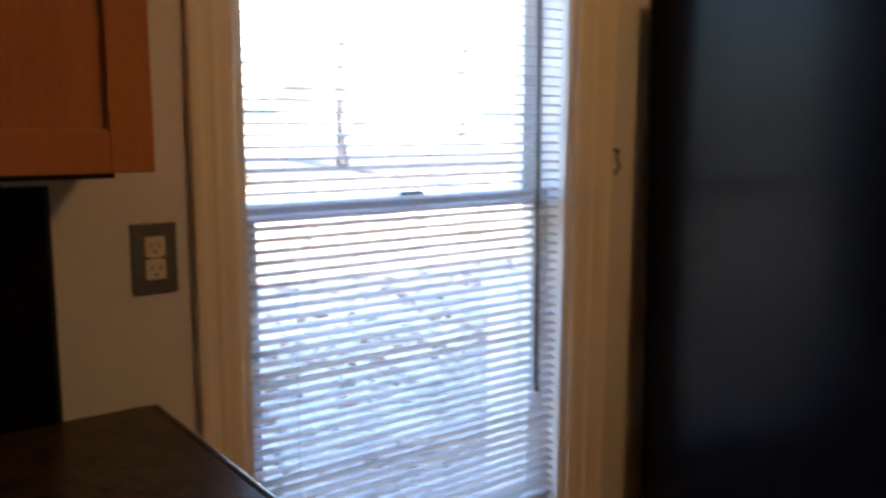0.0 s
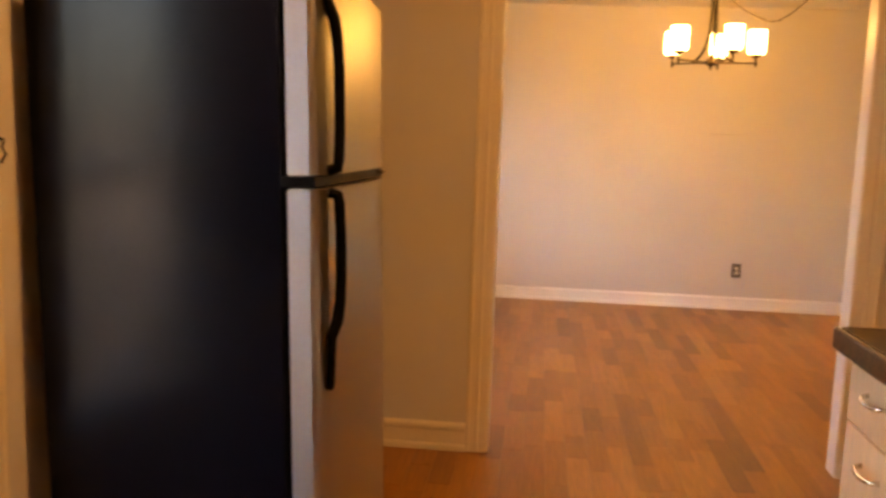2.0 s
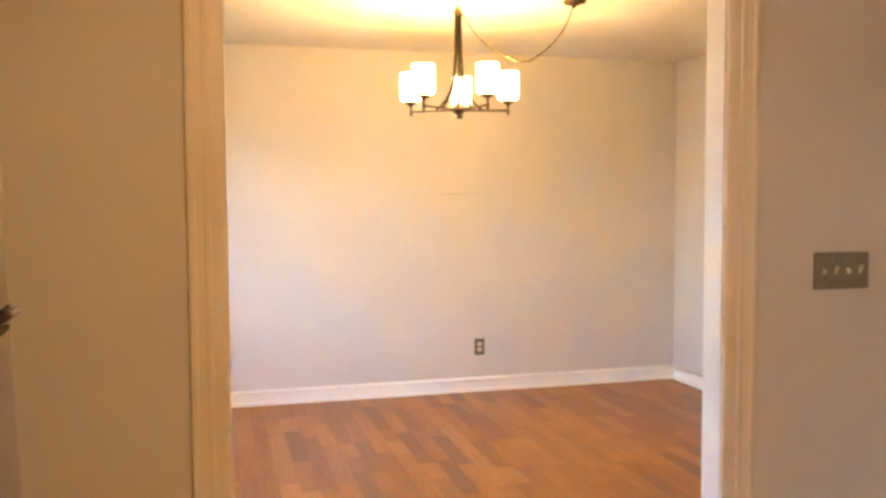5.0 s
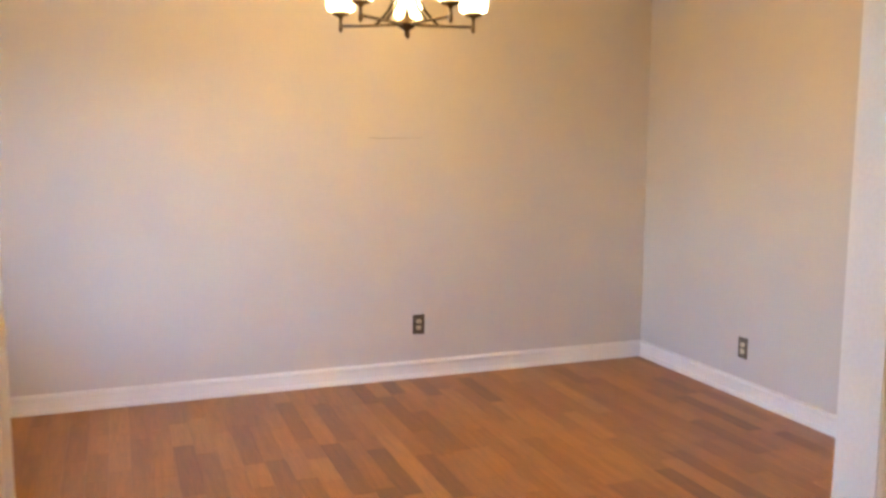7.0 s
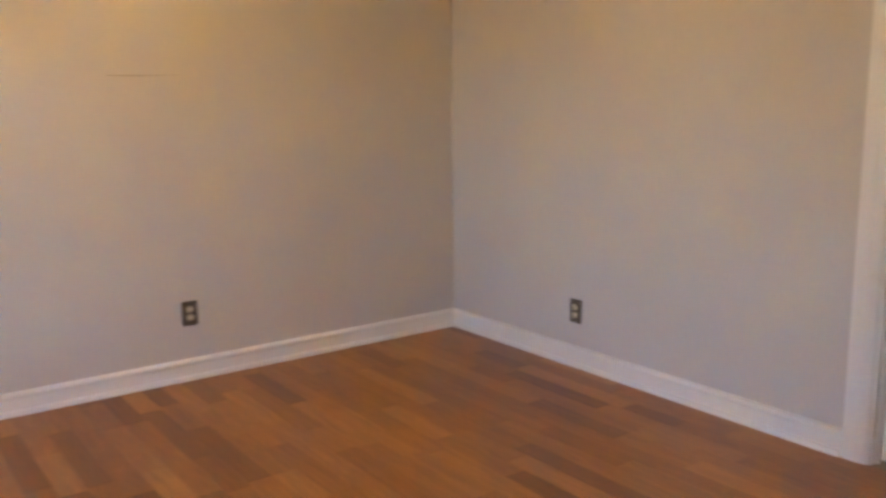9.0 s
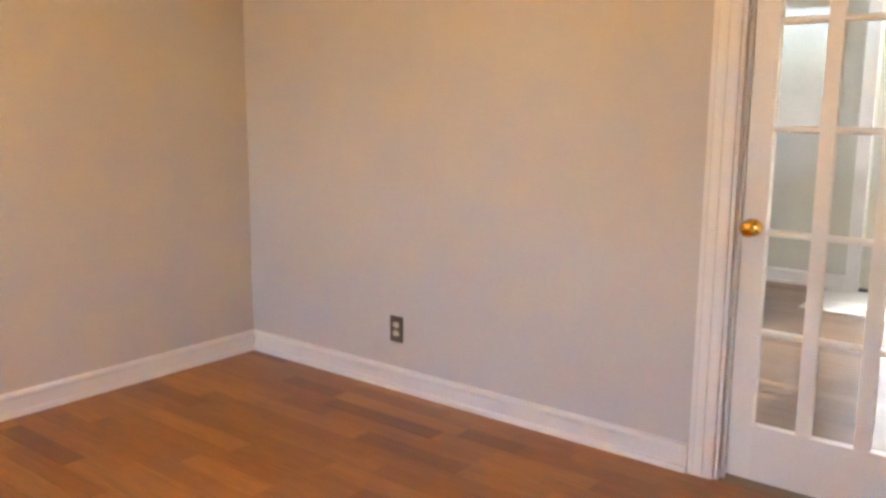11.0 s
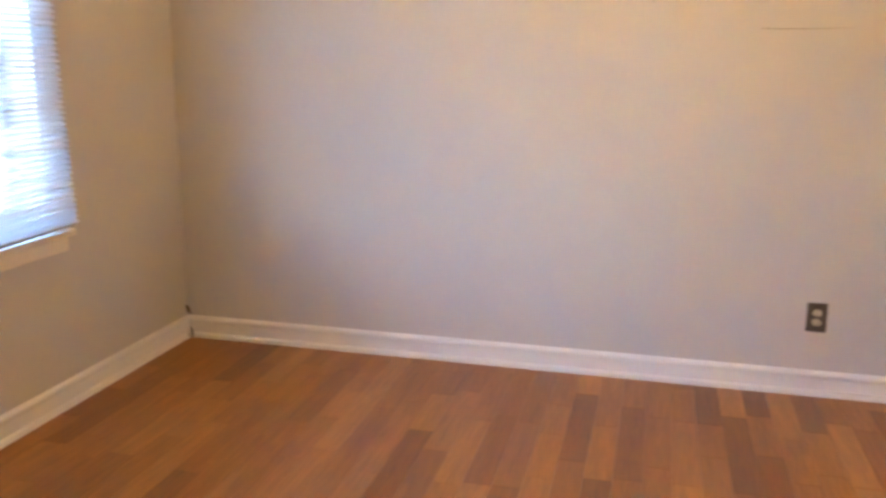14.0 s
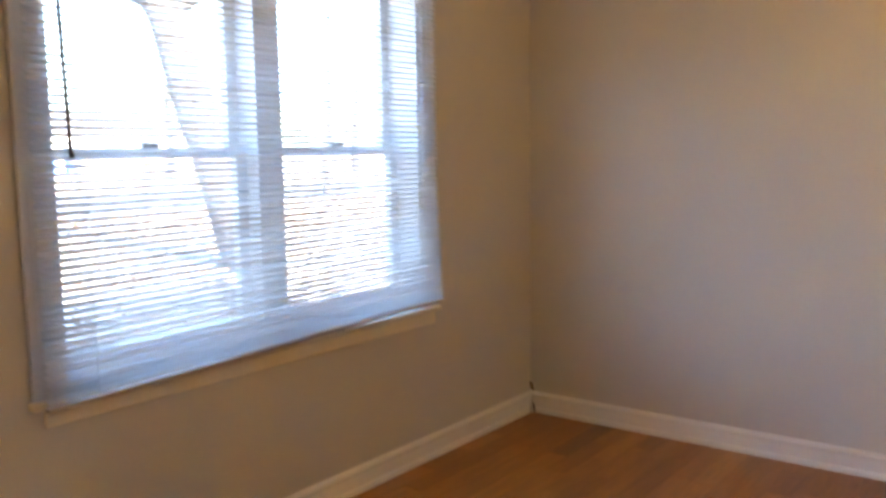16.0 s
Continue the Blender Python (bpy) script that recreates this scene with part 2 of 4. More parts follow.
def tube(bm, path, radii, seg=10, cap=True):
    """A round rod along a path of points."""
    path = [Vector(p) for p in path]
    if isinstance(radii, (int, float)):
        radii = [radii] * len(path)
    rings = []
    side = None
    for k, p in enumerate(path):
        d = (path[min(k + 1, len(path) - 1)] - path[max(k - 1, 0)]).normalized()
        if side is None:
            side = d.orthogonal().normalized()
        side = (side - d * side.dot(d)).normalized()
        other = d.cross(side)
        rings.append([bm.verts.new(p + radii[k] * (math.cos(2 * math.pi * j / seg) * side + math.sin(2 * math.pi * j / seg) * other)) for j in range(seg)])
    for r0, r1 in zip(rings, rings[1:]):
        for j in range(seg):
            f = bm.faces.new((r0[j], r0[(j + 1) % seg], r1[(j + 1) % seg], r1[j]))
            f.smooth = True
    if cap:
        bm.faces.new(rings[0][::-1])
        bm.faces.new(rings[-1])
    return bm


def lathe(bm, profile, cx=0.0, cy=0.0, cz=0.0, seg=28, closed=False):
    """Turn a profile of (radius, height) round an upright axis."""
    rings = [[bm.verts.new((cx + r * math.cos(2 * math.pi * j / seg), cy + r * math.sin(2 * math.pi * j / seg), cz + z)) for j in range(seg)] for r, z in profile]
    pairs = list(zip(rings, rings[1:])) + ([(rings[-1], rings[0])] if closed else [])
    for r0, r1 in pairs:
        for j in range(seg):
            f = bm.faces.new((r0[j], r0[(j + 1) % seg], r1[(j + 1) % seg], r1[j]))
            f.smooth = True
    if not closed:
        if profile[0][0] > 1e-4:
            bm.faces.new(rings[0][::-1])
        if profile[-1][0] > 1e-4:
            bm.faces.new(rings[-1])
    return bm


def link(name, bm, material):
    me = bpy.data.meshes.new(name)
    bm.to_mesh(me)
    bm.free()
    me.materials.append(material)
    return new(name, me)


def part(name, bm, material, parent, label=""):
    ob = link(name, bm, material)
    ob.parent = parent
    return tagged(ob, label)


def empty(name, x=0, y=0, z=0, rz=0):
    ob = new(name)
    ob.matrix_basis = pose(x, y, z, 0, 0, rz)
    return ob


def structure(name, bm, material, label="", category=""):
    return tagged(link(name, bm, material), label, category, kind="structure")


# ---- plan ----
H = 2.43
XK, XD, XE = -1.14, -0.979, 3.378         # outer kitchen wall, dining room west and east walls
YN, YP, YS = 3.629, 0.095, -4.9             # far wall, dining side of the partition, kitchen's south wall
XKE = 3.30                                 # kitchen's east wall
OX = 1.442                                 # opening from x = 0 to here
OZ = 2.07
KW = (-2.593, -1.766, 0.415, 2.08)          # kitchen window: y0, y1, z0, z1
DW = (1.125, 2.755, 0.68, 2.08)              # dining window
DD = (0.365, 1.164, 2.035)                 # french door opening: y0, y1, top
XF, YF0, YF1 = 6.85, -1.2, 3.9             # room beyond the french door
FW = (0.45, 1.50)                          # its front door's opening

structure("wall_west_kitchen", boxes((XK - .15, XK, YS - .15, KW[0], 0, H), (XK - .15, XK, KW[1], YP, 0, H), (XK - .15, XK, KW[0], KW[1], 0, KW[2]), (XK - .15, XK, KW[0], KW[1], KW[3], H)), KWALL, "pale grey-green painted kitchen wall with a tall window", "wall")
structure("wall_west_dining", boxes((XD - .2, XD, YP, DW[0], 0, H), (XD - .2, XD, DW[1], YN + .12, 0, H), (XD - .2, XD, DW[0], DW[1], 0, DW[2]), (XD - .2, XD, DW[0], DW[1], DW[3], H)), WALL, "pale grey painted dining room wall with a double window", "wall")
structure("wall_north", boxes((XD, XE + .12, YN, YN + .12, 0, H)), WALL, "pale grey painted wall with a long scratch", "wall")
structure("wall_partition", boxes((XK, -0.018, 0, YP, 0, H), (OX + .018, XE + .12, 0, YP, 0, H), (-0.018, OX + .018, 0, YP, OZ + .018, H)), KWALL, "pale grey-green painted wall with a wide cased opening", "wall")
structure("wall_east_dining", boxes((XE, XE + .12, YP, DD[0], 0, H), (XE, XE + .12, DD[1], YN, 0, H), (XE, XE + .12, DD[0], DD[1], DD[2], H)), WALL, "pale grey painted wall beside the french door", "wall")
structure("wall_south_kitchen", boxes((XK, XKE + .1, YS - .15, YS, 0, H)), KWALL, "plain grey-green painted kitchen wall", "wall")
structure("wall_east_kitchen", boxes((XKE, XKE + .1, YS, 0, 0, H)), KWALL, "plain grey-green painted kitchen wall", "wall")
structure("wall_front_hall", boxes((XF, XF + .15, YF0, FW[0], 0, H), (XF, XF + .15, FW[1], YF1, 0, H), (XF, XF + .15, FW[0], FW[1], 2.06, H)), GREENW, "grey-green painted wall of the front room", "wall")
structure("wall_hall_north", boxes((XE + .12, XF + .15, YF1, YF1 + .12, 0, H)), GREENW, "grey-green painted wall", "wall")
# the south wall's opening is added, out of view, to let in more daylight
structure("wall_hall_south", boxes((XE + .12, 5.0, YF0 - .12, YF0, 0, H), (5.7, XF + .15, YF0 - .12, YF0, 0, H), (5.0, 5.7, YF0 - .12, YF0, 0, .6), (5.0, 5.7, YF0 - .12, YF0, 2.08, H)), GREENW, "grey-green painted wall", "wall")
structure("wall_hall_west", boxes((XE + .124, XE + .134, YF0, 0, 0, H)), GREENW, "grey-green painted wall", "wall")
structure("ceiling_kitchen", boxes((XK - .15, XKE + .1, YS - .15, YP, H, H + .1)), CEIL, "white painted kitchen ceiling", "ceiling")
structure("ceiling_dining", boxes((XD - .2, XE + .12, YP, YN + .12, H, H + .1)), CEIL, "white painted dining room ceiling", "ceiling")
structure("ceiling_hall", boxes((XE + .12, XF + .15, YF0 - .12, YF1 + .12, H, H + .1)), CEIL, "white painted ceiling", "ceiling")
rb = bmesh.new()
prism(rb, [(XK - .38, H + .12), (XF + .6, H + .12), (3.0, 4.9)], "y", YS - .6, YF1 + .5)
structure("roof", rb, ROOFM, "dark shingled gable roof over the house", "roof")

# ---- trim ----
BASE = [(0, 0), (0.024, 0), (0.024, 0.012), (0.021, 0.020), (0.013, 0.024), (0.012, 0.074), (0.015, 0.078), (0.019, 0.081), (0.019, 0.093), (0.013, 0.099), (0, 0.104)]


def baseboard(axis, wall, sign, a, b, material=TRIM, high=1.0):
    """Along a wall face; sign points into the room."""
    bm = prism(bmesh.new(), [(wall + sign * (d + .0015), z * high) for d, z in BASE], "y" if axis == "x" else "x", a, b)
    return structure("baseboard", bm, material, "white painted baseboard with a stepped top", "baseboard")


baseboard("y", YN, -1, XD, XE)
baseboard("x", XE, -1, DD[1] + .092, YN - .02)
baseboard("x", XE, -1, YP, DD[0] - .092)
baseboard("x", XD, 1, YP, YN - .02)
baseboard("y", YP, 1, XD + .02, -.02)
baseboard("y", YP, 1, OX + .02, XE - .02)
baseboard("y", 0, -1, XK + .02, -0.102, CREAM, 1.18)
baseboard("y", 0, -1, OX + .108, XKE - .02, CREAM, 1.18)
baseboard("x", XF, -1, FW[1] + .09, YF1)
baseboard("x", XKE, -1, YS, -.02)


def casing_profile(w):
    return [(0, 0), (w, 0), (w, 0.017), (w - .006, 0.019), (w - .016, 0.019), (w - .020, 0.0165), (w * .58, 0.0155), (w * .54, 0.0175), (w * .44, 0.0175), (w * .40, 0.0140), (.012, 0.0125), (.004, 0.011), (0, 0.008)]


def casing_up(axis, wall, sign, inner, out, w, z0, z1, material, label="painted moulded casing"):
    """An upright casing on a wall face: inner edge, direction out, width."""
    pts = [(inner + out * u, wall + sign * (d + .001)) for u, d in casing_profile(w)]
    if axis == "x":
        pts = [(d, u) for u, d in pts]
    return structure("trim", prism(bmesh.new(), pts, "z", z0, z1), material, label, "trim")


def casing_over(axis, wall, sign, z, w, a, b, material, label="painted moulded head casing"):
    pts = [(wall + sign * (d + .001), z + u) for u, d in casing_profile(w)]
    return structure("trim", prism(bmesh.new(), pts, "y" if axis == "x" else "x", a, b), material, label, "trim")


# wide opening between kitchen and dining room
structure("trim", boxes((-0.018, 0, -.001, YP + .001, 0, OZ + .018), (OX, OX + .018, -.001, YP + .001, 0, OZ + .018), (0, OX, -.001, YP + .001, OZ, OZ + .018)), TRIM, "white painted lining of the wide opening", "trim")
casing_up("y", 0, -1, -.004, -1, .096, 0, OZ + .1, CREAM, "cream painted casing of the wide opening")
casing_up("y", 0, -1, OX + .004, 1, .104, 0, OZ + .1, CREAM, "cream painted casing of the wide opening")
casing_over("y", 0, -1, OZ + .004, .096, 0, OX, CREAM)
casing_up("y", YP, 1, -.004, -1, .09, 0, OZ + .1, TRIM)
casing_up("y", YP, 1, OX + .004, 1, .09, 0, OZ + .1, TRIM)
casing_over("y", YP, 1, OZ + .004, .09, 0, OX, TRIM)
# french door
structure("trim", boxes((XE - .001, XE + .121, DD[1] - .016, DD[1], 0, DD[2]), (XE - .001, XE + .121, DD[0], DD[0] + .016, 0, DD[2]), (XE - .001, XE + .121, DD[0], DD[1], DD[2] - .016, DD[2])), TRIM, "white painted door lining", "trim")
structure("trim", boxes((XE + .030, XE + .044, DD[1] - .028, DD[1] - .016, 0, DD[2] - .016)), TRIM, "white painted door stop", "trim")
casing_up("x", XE, -1, DD[1] - .004, 1, .09, 0, DD[2] + .09, TRIM, "white painted casing beside the french door")
casing_up("x", XE, -1, DD[0] + .004, -1, .09, 0, DD[2] + .09, TRIM, "white painted casing beside the french door")
casing_over("x", XE, -1, DD[2] - .004, .09, DD[0], DD[1], TRIM)
# kitchen window
casing_up("x", XK, 1, KW[0], -1, .082, KW[2] - .03, KW[3] + .09, CREAM, "cream painted casing beside the kitchen window")
casing_up("x", XK, 1, KW[1], 1, .120, KW[2] - .03, KW[3] + .09, CREAM, "cream painted casing beside the kitchen window")
casing_over("x", XK, 1, KW[3], .09, KW[0], KW[1], CREAM)
# dining window, its casing half hidden behind the blind
casing_up("x", XD, 1, DW[0], -1, .09, DW[2], DW[3] + .09, SASH, "white painted casing beside the double window")
casing_up("x", XD, 1, DW[1], 1, .07, DW[2], DW[3] + .09, SASH, "white painted casing beside the double window")
casing_over("x", XD, 1, DW[3], .09, DW[0], DW[1], SASH)


# ---- windows ----
def sash(win, name, x, y0, y1, z0, z1, w=0.045, d=0.035, low=0.06):
    fr = boxes((x - d, x, y0, y0 + w, z0, z1), (x - d, x, y1 - w, y1, z0, z1), (x - d, x, y0 + w, y1 - w, z0, z0 + low), (x - d, x, y0 + w, y1 - w, z1 - .034, z1), bevel=.002)
    s = part(name, fr, SASH, win, "white painted sash")
    p = part("pane", boxes((x - d / 2 - .002, x - d / 2 + .002, y0 + w - .003, y1 - w + .003, z0 + low - .003, z1 - .031)), GLASS, s, "clear window glass")
    p.visible_shadow = False
    return s


def window(name, wall, thick, y0, y1, z0, z1, zm, lights, label, deep=.062):
    win = tagged(empty(name, 0, 0, 0), label, "window", kind="structure")
    lin = .02
    part("window_frame", boxes((wall - thick + .01, wall - .002, y0, y0 + lin, z0, z1), (wall - thick + .01, wall - .002, y1 - lin, y1, z0, z1), (wall - thick + .01, wall - .002, y0 + lin, y1 - lin, z1 - lin, z1), (wall - thick - .03, wall - .026, y0 + lin, y1 - lin, z0, z0 + lin)), SASH, win, "white painted window lining")
    for a, b in lights:
        sash(win, "upper_sash", wall - deep - .038, a, b, zm - .018, z1 - lin, low=.034)
        sash(win, "lower_sash", wall - deep, a, b, z0 + lin, zm + .018)
        part("sash_lock", boxes((wall - deep - .016, wall - deep + .007, (a + b) / 2 - .03, (a + b) / 2 + .03, zm + .018, zm + .03), bevel=.003), STEELEDGE, win, "small metal sash lock")
    return win


kwin = window("window_1", XK, .15, *KW[:2], KW[2], KW[3], 1.210, [(KW[0] + .02, KW[1] - .02)], "tall white double-hung kitchen window behind an open blind")
dwin = window("window_2", XD, .2, *DW[:2], DW[2], DW[3], 1.352, [(DW[0] + .02, 1.915), (2.010, DW[1] - .02)], "white double window of two double-hung sashes", .118)
part("mullion", boxes((XD - .19, XD - .06, 1.915, 2.010, DW[2] + .02, DW[3] - .02), (XD - .06, XD - .045, 1.905, 2.020, DW[2] + .02, DW[3] - .02), bevel=.003), SASH, dwin, "wide white mullion")
part("window_sill", boxes((XK - .07, XK + .045, KW[0] - .1, KW[1] + .115, KW[2] - .03, KW[2] - .002), bevel=.006), CREAM, kwin, "cream painted sill")
part("apron", boxes((XK + .001, XK + .016, KW[0] - .08, KW[1] + .1, KW[2] - .115, KW[2] - .031), bevel=.003), CREAM, kwin, "cream painted apron")
part("window_sill", boxes((XD - .13, XD + .034, DW[0] - .10, DW[1] + .085, DW[2] - .026, DW[2] - .002), bevel=.006), CREAM, dwin, "cream painted sill")
part("apron", boxes((XD + .001, XD + .016, DW[0] - .06, DW[1] + .055, DW[2] - .082, DW[2] - .027), bevel=.003), CREAM, dwin, "cream painted apron")
# small hook on the casing
hook = bmesh.new()
tube(hook, [(0, 0, .028), (.012, .004, .026), (.016, -.006, .014), (.008, .004, .004), (.014, .008, -.010), (.010, -.002, -.024), (.004, .006, -.03)], .0032, 8)
hk = tagged(link("wall_hook", hook, DARK), "small dark twisted metal hook on the window casing", "hook")
hk.matrix_basis = pose(XK + .022, KW[1] + .114, 1.291)


# ---- blinds ----
def slat_mesh(length, depth=0.025):
    bm = bmesh.new()
    rows = []
    for k in range(5):
        u = -depth / 2 + depth * k / 4
        z = 0.0022 * (1 - (2 * u / depth) ** 2)
        rows.append([bm.verts.new((u, y, z)) for y in (0, length)])
    for a, b in zip(rows, rows[1:]):
        f = bm.faces.new((a[0], a[1], b[1], b[0]))
        f.smooth = True
    ret = bmesh.ops.solidify(bm, geom=bm.faces[:], thickness=0.0008)
    return bm


def blind(x, y0, y1, z0, z1, tilt, ladders, wand_y, wand_z, label, lift=0.0):
    """A mini blind; lift raises the far end of its bottom, and less and less of the slats above."""
    b = tagged(empty("window_blind", x, y0, z0), label, "blind")
    n = int((z1 - z0 - .06) / .0212)
    me = bpy.data.meshes.new("slat")
    bm = slat_mesh(y1 - y0)
    bm.to_mesh(me)
    bm.free()
    me.materials.append(SLAT)
    rnd = random.Random(5)
    L = y1 - y0
    for k in range(n):
        s = new("slat", me)
        s.parent = b
        z = .03 + k * .0212
        lean = math.degrees(math.atan2(lift * max(0.0, 1 - k / 26), L))
        s.matrix_basis = pose(0, rnd.uniform(-.0012, .0012), z, lean, tilt + rnd.uniform(-2, 2), 0)
    rail = part("bottom_rail", boxes((-.011, .011, 0, L, 0, .014), bevel=.003), RAILP, b, "grey-beige bottom rail")
    rail.matrix_basis = pose(0, 0, 0, math.degrees(math.atan2(lift, L)), 0, 0)
    part("head_rail", boxes((-.014, .014, 0, L, z1 - z0 - .03, z1 - z0), bevel=.002), SASH, b, "white metal head rail")
    for u in ladders:
        for dx in (-.0125, .0125):
            part("ladder_cord", tube(bmesh.new(), [(dx, u - y0, .01), (dx, u - y0, z1 - z0 - .02)], .0007, 5), SASH, b, "thin white cord")
    part("tilt_wand", tube(bmesh.new(), [(.024, wand_y - y0, wand_z - z0), (.024, wand_y - y0 - .004, wand_z - z0 + .02), (.020, wand_y - y0 - .02, z1 - z0 - .03)], [.0070, .0058, .0058], 6), mat("grey_wand_plastic", (0.10, 0.095, 0.09), 0.3, spread=.1, scale=30, fine=90, bump=0), b, "dark ribbed tilt wand")
    return b


blind(XK - .028, KW[0] + .024, KW[1] - .024, KW[2] + .022, KW[3] - .02, 12, (KW[0] + .12, KW[1] - .12), -1.86, .76, "white mini blind with open slats in the kitchen window")
blind(XD + .050, 1.053, 2.793, .650, DW[3] + .06, 31, (1.20, 1.67, 2.19, 2.65), 1.157, 1.34, "wide white mini blind with open slats, its bottom hanging askew", .050)


# ---- french door ----
def french_door():
    y1, y0, x, zt = 1.144, 0.386, XE + .046, 2.01
    d = tagged(empty("door_1"), "closed white french door with fifteen glass panes and a brass knob", "door", kind="structure")
    cols = [(1.057, .909), (.879, .729), (.699, .549)]
    rows = [(.208 + k * .337, .208 + k * .337 + .315) for k in range(5)]
    t = .036
    part("door_stile", boxes((x, x + t, cols[0][0], y1, .012, zt), bevel=.002), DOORP, d)
    part("door_stile", boxes((x, x + t, y0, cols[2][1], .012, zt), bevel=.002), DOORP, d)
    part("bottom_rail", boxes((x + .0005, x + t - .0005, cols[2][1], cols[0][0], .012, rows[0][0])), DOORP, d)
    part("top_rail", boxes((x + .0005, x + t - .0005, cols[2][1], cols[0][0], rows[4][1], zt)), DOORP, d)
    for a, b in ((cols[0][1], cols[1][0]), (cols[1][1], cols[2][0])):
        part("muntin", prism(bmesh.new(), [(x + .004, a + .008), (x + .004, b - .008), (x + .012, b), (x + t - .012, b), (x + t - .004, b - .008), (x + t - .004, a + .008), (x + t - .012, a), (x + .012, a)], "z", rows[0][0], rows[4][1]), DOORP, d)
    for (r0, r1), (q0, q1) in zip(rows, rows[1:]):
        part("muntin", prism(bmesh.new(), [(x + .005, r1 + .006), (x + .005, q0 - .006), (x + .012, q0), (x + t - .012, q0), (x + t - .005, q0 - .006), (x + t - .005, r1 + .006), (x + t - .012, r1), (x + .012, r1)], "y", cols[2][1], cols[0][0]), DOORP, d)
    for a, b in cols:
        for r0, r1 in rows:
            p = part("pane", boxes((x + t / 2 - .0015, x + t / 2 + .0015, b - .003, a + .003, r0 - .003, r1 + .003)), GLASS, d, "clear glass pane")
            p.visible_shadow = False
    k = bmesh.new()
    lathe(k, [(.030, 0), (.030, .004), (.014, .008), (.011, .022), (.018, .030), (.026, .040), (.027, .050), (.020, .060), (.0001, .064)])
    kn = part("knob", k, BRASS, d, "polished brass knob")
    kn.matrix_basis = pose(x, 1.100, .886, 0, -90, 0)
    for z in (.25, 1.02, 1.8):
        part("hinge", boxes((x - .004, x + .006, y0 - .012, y0 - .002, z - .045, z + .045)), BRASS, d, "brass hinge")


french_door()


# ---- plates on the walls ----
def plate(name, w, h, label, m, metal=PEWTER):
    p = tagged(empty(name), label, "outlet" if "outlet" in name else "switch")
    p.matrix_basis = m
    part("cover_plate", boxes((-w / 2, w / 2, -.006, -.0005, -h / 2, h / 2), bevel=.0025), metal, p)
    return p


def outlet(label, m, gfci=False):
    p = plate("wall_outlet", .075, .119, label, m)
    for s in (-1, 1):
        z = s * (.0195 if not gfci else .019)
        if gfci:
            r = part("socket", boxes((-.0165, .0165, -.009, -.0055, z - .0165, z + .0165), bevel=.001), IVORY, p, "ivory socket")
        else:
            pts = [(.0165 * math.cos(a), z + max(-.013, min(.013, .0165 * math.sin(a)))) for a in [2 * math.pi * k / 24 for k in range(24)]]
            r = part("socket", prism(bmesh.new(), pts, "y", -.009, -.0055), IVORY, p, "ivory socket")
        part("slot", boxes((-.0075, -.0055, -.0096, -.0088, z - .001, z + .007), (.0055, .0075, -.0096, -.0088, z - .001, z + .007), (-.0022, .0022, -.0096, -.0088, z - .0105, z - .006)), DARK, r)
    if gfci:
        for s in (-1, 1):
            part("test_button", boxes((-.009, .009, -.0098, -.0085, s * .0028 - .0018, s * .0028 + .0018)), IVORY, p)
    else:
        part("screw", lathe(bmesh.new(), [(.003, 0), (.002, .0015)], 0, 0, 0, 10), PEWTER, p).matrix_basis = pose(0, -.006, 0, 90, 0, 0)


outlet("pewter outlet plate with ivory sockets above the baseboard", pose(1.805, YN, .324))
outlet("pewter outlet plate with ivory sockets above the baseboard", pose(XE, 2.631, .280, 0, 0, -90))
outlet("pewter outlet plate with ivory sockets beside the kitchen window", pose(XK, -2.741, 1.159, 0, 0, 90), True)
sw = plate("light_switch", .203, .116, "dull brass-grey plate with four toggle switches on the kitchen wall", pose(1.865, 0, 1.169), BRASSPLATE)
for k in range(4):
    u = -.0675 + .045 * k
    part("toggle", prism(bmesh.new(), [(-.006, -.012), (-.018, .004 + (.006 if k % 2 else -.010)), (-.016, .010 + (.006 if k % 2 else -.010)), (-.006, .008)], "x", u - .0045, u + .0045), IVORY, sw, "ivory toggle")
    for s in (-1, 1):
        part("screw", lathe(bmesh.new(), [(.003, 0), (.002, .0015)], 0, 0, 0, 10), PEWTER, sw).matrix_basis = pose(u, -.006, s * .030, 90, 0, 0)

# scratch on the far wall and the broken plaster in the corner
sc = bmesh.new()
prism(sc, [(1.505, 1.4310), (1.575, 1.4285), (1.655, 1.4290), (1.730, 1.4315), (1.818, 1.4345), (1.818, 1.4358), (1.730, 1.4345), (1.655, 1.4330), (1.575, 1.4330), (1.505, 1.4338)], "y", YN - .0022, YN + .001)
tagged(link("wall_scratch", sc, SCAR), "long thin scratch in the grey wall paint", "scratch")
cr = tagged(empty("broken_plaster", XD, YN, 0), "crumbling brown gap in the baseboard corner", "damage")
rg = random.Random(3)
for k in range(8):
    x, z, r = .012 + rg.uniform(0, .02), (.012 + k * .006 if k < 4 else .085 + k * .009), rg.uniform(.005, .011)
    cb = bmesh.new()
    bmesh.ops.create_icosphere(cb, subdivisions=1, radius=r, matrix=pose(x, -.026 + rg.uniform(-.006, .004), z) @ Matrix.Diagonal((.8, .6, 1.3, 1)))
    part("crumb", cb, GRIME, cr)


chip = bmesh.new()
tube(chip, [(.018, -.034, .066), (.030, -.046, .040), (.046, -.060, .008)], [.004, .007, .003], 6)
part("paint_chip", chip, TRIM, cr, "white splinter of broken trim")
gap = bmesh.new()
tube(gap, [(.014, -.020, .004), (.026, -.030, .012), (.030, -.034, .034), (.018, -.022, .052)], [.012, .016, .012, .004], 8)
part("dark_gap", gap, DARK, cr, "dark broken gap")


